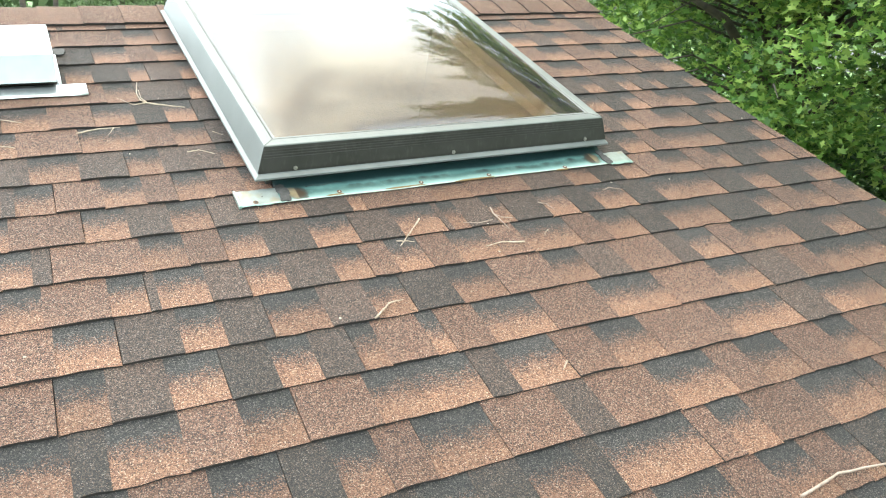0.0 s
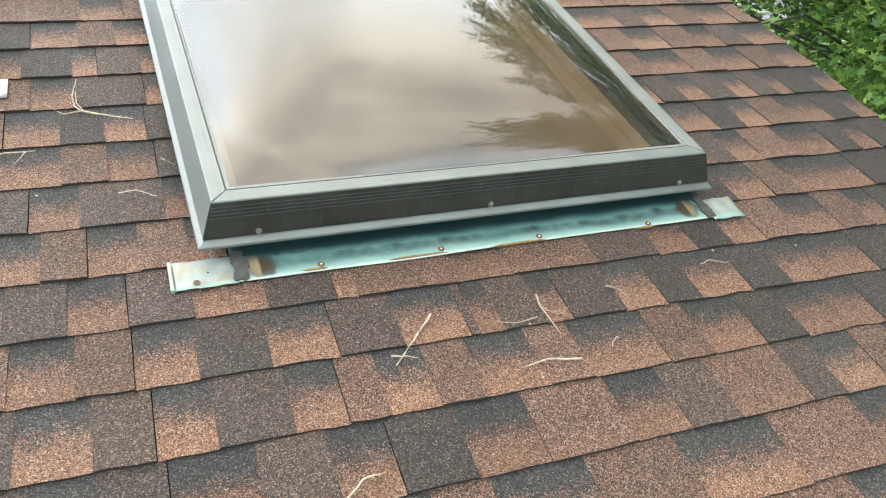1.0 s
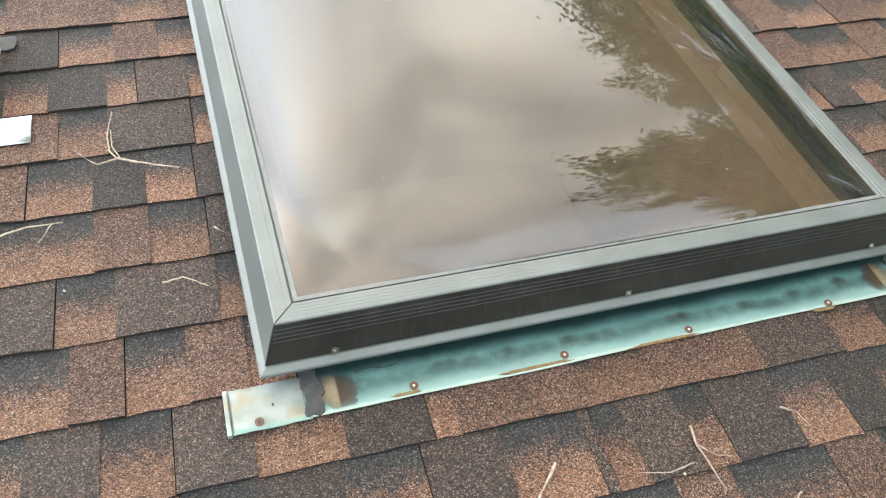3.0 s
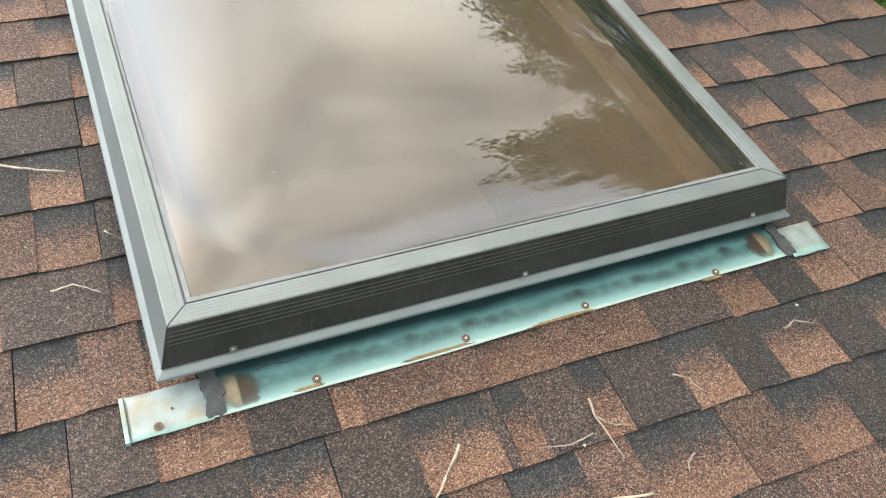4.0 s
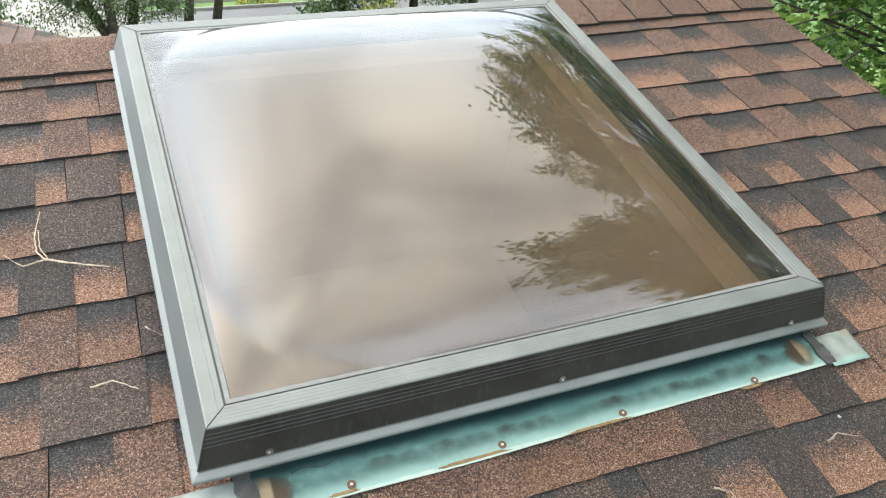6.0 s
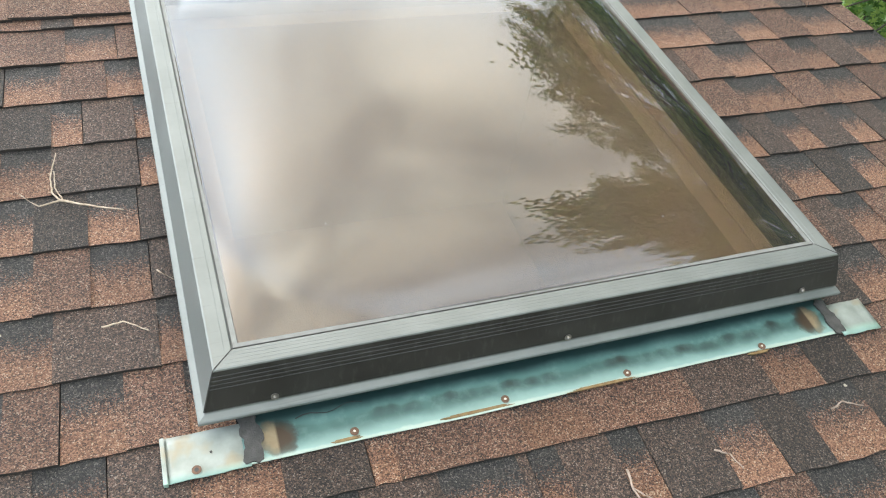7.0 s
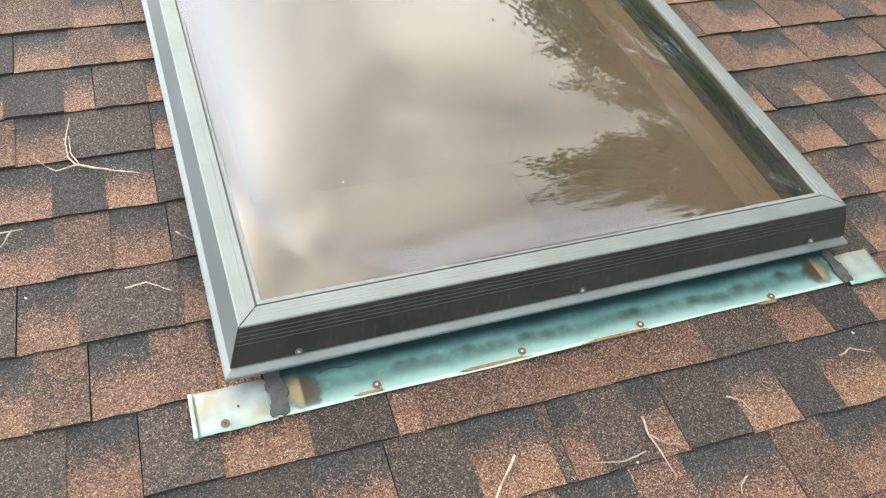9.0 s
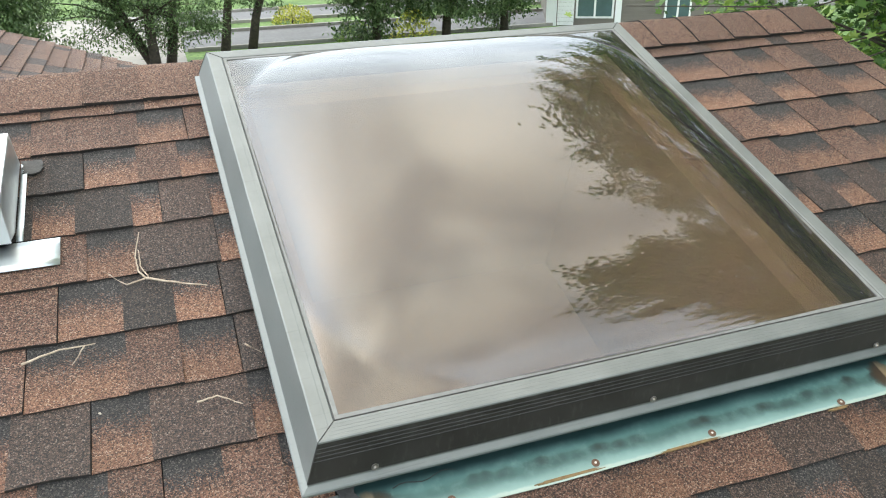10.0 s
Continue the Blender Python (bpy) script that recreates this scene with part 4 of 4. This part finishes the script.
for y in (28.45, 32.0, 34.05, 37.2):
    strip("kerb", "pale concrete kerb", "kerb", M_CONCRETE, 0.9, 80, y, y + 0.15, 0.13)
strip("driveway", "pale concrete driveway in full daylight", "driveway", M_CONCRETE, -7.5, 0.78, 24.5, 37.5, 0.02)


# ---- plants ----
def star_leaf(size):
    """A five-lobed leaf outline with a fold along its rib."""
    pts = []
    for k in range(5):
        a = math.radians(-108 + 54 * k + 0) + math.pi / 2
        r = (0.72, 0.92, 1.0, 0.92, 0.72)[k]
        pts.append((math.cos(a) * r, math.sin(a) * r))
        if k < 4:
            a2 = a + math.radians(27)
            pts.append((math.cos(a2) * 0.42, math.sin(a2) * 0.42))
    out = [(0.0, -0.12, 0.0)] + [(x, y + 0.1, -0.10 * (x * x)) for x, y in pts]
    return np.array(out) * size, [(0, i, i + 1) for i in range(1, len(out) - 1)]


def oval_leaf(size):
    out = np.array([(0, -0.5, 0), (0.22, 0, 0.05), (0, 0.55, 0), (-0.22, 0, 0.05)]) * size
    return out, [(0, 1, 2), (0, 2, 3)]


def rot_stack(rng, n, droop):
    """Random turns for n leaves, mostly facing up and out."""
    yaw = rng.uniform(0, 2 * np.pi, n)
    tilt = rng.normal(droop, 0.45, n)
    roll = rng.normal(0, 0.5, n)
    cy, sy, ct, st, cr, sr = np.cos(yaw), np.sin(yaw), np.cos(tilt), np.sin(tilt), np.cos(roll), np.sin(roll)
    one, nil = np.ones(n), np.zeros(n)
    rz = np.array([[cy, -sy, nil], [sy, cy, nil], [nil, nil, one]]).transpose(2, 0, 1)
    rx = np.array([[one, nil, nil], [nil, ct, -st], [nil, st, ct]]).transpose(2, 0, 1)
    ry = np.array([[cr, nil, sr], [nil, one, nil], [-sr, nil, cr]]).transpose(2, 0, 1)
    return rz @ rx @ ry


def leaves_mesh(name, centres, leaf, mat, rng, droop=0.6, sizes=(0.7, 1.2)):
    verts, faces = leaf
    n = len(centres)
    turn = rot_stack(rng, n, droop)
    size = rng.uniform(*sizes, n)
    allv = np.einsum("nij,vj->nvi", turn, verts) * size[:, None, None] + np.asarray(centres)[:, None, :]
    k = len(verts)
    f = np.array(faces)
    allf = (f[None] + (np.arange(n) * k)[:, None, None]).reshape(-1, 3)
    me = bpy.data.meshes.new(name)
    me.vertices.add(n * k)
    me.vertices.foreach_set("co", allv.reshape(-1).astype(np.float32))
    me.loops.add(allf.size)
    me.loops.foreach_set("vertex_index", allf.reshape(-1).astype(np.int32))
    me.polygons.add(len(allf))
    me.polygons.foreach_set("loop_start", (np.arange(len(allf)) * 3).astype(np.int32))
    me.update(calc_edges=True)
    me.materials.append(mat)
    return me


def tree(name, label, base, height, crown, radii, clumps, per, leaf, mat, seed, trunk=0.18, spread=0.55, lean=(0, 0), droop=0.6, hollow=0.35):
    """Trunk, limbs that reach into the crown, and leaf clumps at their ends."""
    rng = np.random.RandomState(seed)
    ob = thing(name, Matrix.Translation(base), label, "tree")
    top = Vector((lean[0], lean[1], height))
    pts = [Vector((0, 0, 0)) + top * t + Vector(rng.normal(0, 0.06, 3)) * (t > 0) for t in (0, 0.2, 0.4, 0.6, 0.8, 1.0)]
    part("trunk", tube_mesh("trunk", pts, [trunk * (1.25 - 1.1 * i / 5) for i in range(6)], M_BARK, 9), None, ob)
    c = Vector(crown) - Vector(base)
    centres, limb_no = [], 0
    for k in range(clumps):
        d = rng.normal(0, 1, 3)
        d /= np.linalg.norm(d)
        r = rng.uniform(hollow, 1.0) ** 0.6
        tip = np.array(c) + d * np.array(radii) * r * rng.uniform(0.78, 1.10)
        if k % 3 == 0 and limb_no < 40:
            t = min(0.95, max(0.25, (tip[2] / height) * 0.75))
            a = top * t
            mid = a.lerp(Vector(tip), 0.5) + Vector((0, 0, 0.12 * height * 0.2))
            part("limb", tube_mesh("limb", [a, mid, Vector(tip)], [trunk * 0.34, trunk * 0.2, trunk * 0.05], M_BARK, 5), None, ob)
            limb_no += 1
        out = np.array((d[0], d[1], 0.25 * d[2]))
        reach = rng.normal(0, 1, (per, 1)) * spread * 0.9
        centres.append(tip + out * reach + rng.normal(0, 1, (per, 3)) * spread * np.array((0.75, 0.75, 0.42)))
    me = leaves_mesh("crown", np.concatenate(centres), leaf, mat, rng, droop)
    part("crown", me, None, ob)
    return ob


maple = tree("maple_tree", "tall leafy green maple tree beside the roof edge", (6.4, 3.6, GROUND), 10.5, (6.1, 3.4, 2.8), (2.5, 3.2, 5.0), 430, 230, star_leaf(0.056), M_LEAF, 3, 0.2, 0.22)
tree("maple_tree", "tall leafy green maple tree further along the roof edge", (5.9, -1.2, GROUND), 10.5, (5.1, -1.2, 2.7), (2.3, 2.2, 4.8), 330, 220, star_leaf(0.062), M_LEAF, 4, 0.2, 0.22)
# the sprays that reach towards the roof edge, leaf by leaf
lv, lf = star_leaf(0.060)
near_leaf = mesh_of("leaf", lv, lf, (M_LEAF_NEAR,))
rng_l = random.Random(9)
base_m = Vector((6.4, 3.6, GROUND))
for k in range(26):
    tip = Vector((rng_l.uniform(3.5, 4.5), rng_l.uniform(1.6, 5.2), rng_l.uniform(-0.9, 1.3)))
    root = Vector((6.2, 3.6, tip.z + rng_l.uniform(-0.8, 0.2)))
    mid = root.lerp(tip, 0.55) + Vector((0, 0, 0.25))
    part("limb", tube_mesh("limb", [root - base_m, mid - base_m, tip - base_m], [0.016, 0.009, 0.003], M_BARK, 5), None, maple)
    for q in range(11):
        at = tip + Vector((rng_l.gauss(0.1, 0.20), rng_l.gauss(0, 0.20), rng_l.gauss(-0.05, 0.12))) - base_m
        part("leaf", near_leaf, None, maple, m=Matrix.Translation(at) @ pose(0, 0, 0, rng_l.gauss(35, 22), rng_l.gauss(0, 25), rng_l.uniform(0, 360)) @ Matrix.Scale(rng_l.uniform(0.75, 1.2), 4))
tree("broadleaf_tree", "low dense green tree under the maple", (8.0, 2.4, GROUND), 4.0, (7.6, 2.4, -2.4), (3.0, 3.4, 1.9), 150, 150, star_leaf(0.08), M_LEAF_SHADED, 33, 0.12, 0.4)
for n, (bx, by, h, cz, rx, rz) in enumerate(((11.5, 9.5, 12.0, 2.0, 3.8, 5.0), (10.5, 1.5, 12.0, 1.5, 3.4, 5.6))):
    tree("broadleaf_tree", "dense green broadleaf tree behind the maple", (bx, by, GROUND), h, (bx, by, cz), (rx, rx, rz), 150, 130, star_leaf(0.10), M_LEAF_SHADED, 20 + n, 0.2, 0.6)
for n, (bx, by, h, lx, ly) in enumerate(((-0.2, 25.8, 6.5, -3.2, 0), (-0.2, 25.3, 7.0, 0.1, 0.3), (0.25, 26.2, 6.5, 0.7, 0), (2.1, 27.6, 7.0, 1.3, 0.2), (3.05, 27.8, 6.5, 1.6, -0.2))):
    tree("street_tree", "dark-trunked street tree with thin dark foliage", (bx, by, GROUND), h, (bx + lx * 0.6, by, GROUND + (2.3 if n < 3 else 3.3)), (2.3, 1.4, 1.9), 52, 160, oval_leaf(0.11), M_NEEDLE, 40 + n, 0.14, 0.30, (lx, ly))
for n, (bx, by, h, r) in enumerate(((7.4, 27.0, 6.0, 2.0), (9.8, 26.4, 6.5, 2.1), (-4.5, 24.0, 6.0, 2.0), (12.6, 27.5, 6.0, 1.6))):
    tree("juniper_tree", "bushy dark evergreen by the street", (bx, by, GROUND), h, (bx, by, GROUND + h * 0.52), (r, r, h * 0.50), 120, 170, oval_leaf(0.17), M_NEEDLE, 60 + n, 0.14, 0.34)


def shrub(label, x, y, r, h, mat, seed):
    rng = np.random.RandomState(seed)
    d = rng.normal(0, 1, (900, 3))
    d /= np.linalg.norm(d, axis=1)[:, None]
    d *= np.cbrt(rng.uniform(0.25, 1, 900))[:, None] * np.array((r, r, h))
    d[:, 2] = np.abs(d[:, 2])
    ob = thing("shrub", Matrix.Translation((x, y, GROUND)), label, "shrub")
    part("stem", tube_mesh("stem", [(0, 0, -0.05), (0, 0, h * 0.6)], [0.05, 0.02], M_BARK, 5), None, ob)
    part("foliage", leaves_mesh("foliage", d, oval_leaf(0.14), mat, rng), None, ob)


shrub("round yellow-green shrub on the grass strip", 5.4, 33.1, 0.9, 0.8, M_SHRUB, 1)
shrub("round yellow-green shrub by the evergreens", 8.3, 25.5, 0.9, 1.5, M_SHRUB, 2)
shrub("low green shrub at the kerb", 7.0, 27.8, 1.1, 0.8, M_LEAF, 3)

# ---- house across the street ----
house = thing("neighbour_house", Matrix.Translation((14.95, 28.6, GROUND)) @ pose(0, 0, 0, 0, 0, -24), "taupe house with lap siding and white-trimmed windows", "house")
part("wall", box_bm(0, 9, 0, 7, 0, 5.6), M_SIDING, house)
for k in range(36):
    z = 0.15 * k + 0.02
    part("siding_board", box_bm(3.0, 4.55, -0.025, 0.0, z, z + 0.14), M_SIDING, house)
    part("siding_board", box_bm(0.42, 1.08, -0.02, 0.0, z, z + 0.14), M_TRIM, house)
part("corner_board", box_bm(-0.03, 0.38, -0.05, -0.0, 0, 5.6), M_TRIM, house)
part("corner_board", box_bm(2.72, 2.96, -0.06, -0.0, 0, 5.6), M_TRIM, house)
for x0, x1, z0, z1 in ((1.15, 2.66, 0.3, 3.2), (4.66, 5.7, 0.05, 2.3)):
    win = part("window", box_bm(x0, x1, -0.04, 0.0, z0, z1), M_TRIM, house)
    mid = (x0 + x1) / 2
    part("pane", box_bm(x0 + 0.08, mid - 0.04, -0.048, -0.041, z0 + 0.08, z1 - 0.08), M_GLASS, win)
    part("pane", box_bm(mid + 0.04, x1 - 0.08, -0.048, -0.041, z0 + 0.08, z1 - 0.08), M_GLASS, win)
bm = bmesh.new()
pr = [(-0.5, 5.5), (3.5, 7.4), (7.5, 5.5)]
a = [bm.verts.new((-0.4, y, z)) for y, z in pr]
b = [bm.verts.new((9.4, y, z)) for y, z in pr]
bm.faces.new(a)
bm.faces.new(b[::-1])
for i in range(3):
    bm.faces.new((a[i], b[i], b[(i + 1) % 3], a[(i + 1) % 3]))
part("roof", bm, M_DARK, house)

# ---- far woods ----
rng = np.random.RandomState(77)
ang = rng.uniform(-1.35, 1.75, 5200)
dist = rng.uniform(75, 100, 5200)
hgt = GROUND + 15 * rng.uniform(0, 1, 5200) ** 1.3 * (0.65 + 0.35 * np.sin(ang * 7) * np.sin(ang * 17 + 1))
pts = np.stack([np.sin(ang) * dist, np.cos(ang) * dist, hgt], 1)
thing("far_woods", Matrix.Identity(4), "distant belt of green trees", "woods", kind="stuff", data=leaves_mesh("far_woods", pts, oval_leaf(3.4), M_FAR, rng, 1.3))

# ---- shingles ----
for n, (kind, cm, x, y) in enumerate(single):
    part("shingle", tab_mesh(kind, cm, n % 3), None, roof, m=tab_pose(x, y))
vs, fs, sl, uv = [], [], [], []
FIELD_MATS = (M_RECESS, M_BROWN, M_DARK, M_ASPHALT_EDGE)
for n, (kind, cm, x, y) in enumerate(field):
    v, f, s, u = tab_geometry(kind, cm, n)
    b = len(vs)
    m = tab_pose(x, y)
    vs += [m @ Vector(p) for p in v]
    uv += u
    fs += [tuple(i + b for i in q) for q in f]
    sl += [3 if k else "RBD".index(kind) for k in s]
part("shingle_field", mesh_of("shingle_field", vs, fs, FIELD_MATS, sl, uv), None, roof)["kind"] = "stuff"
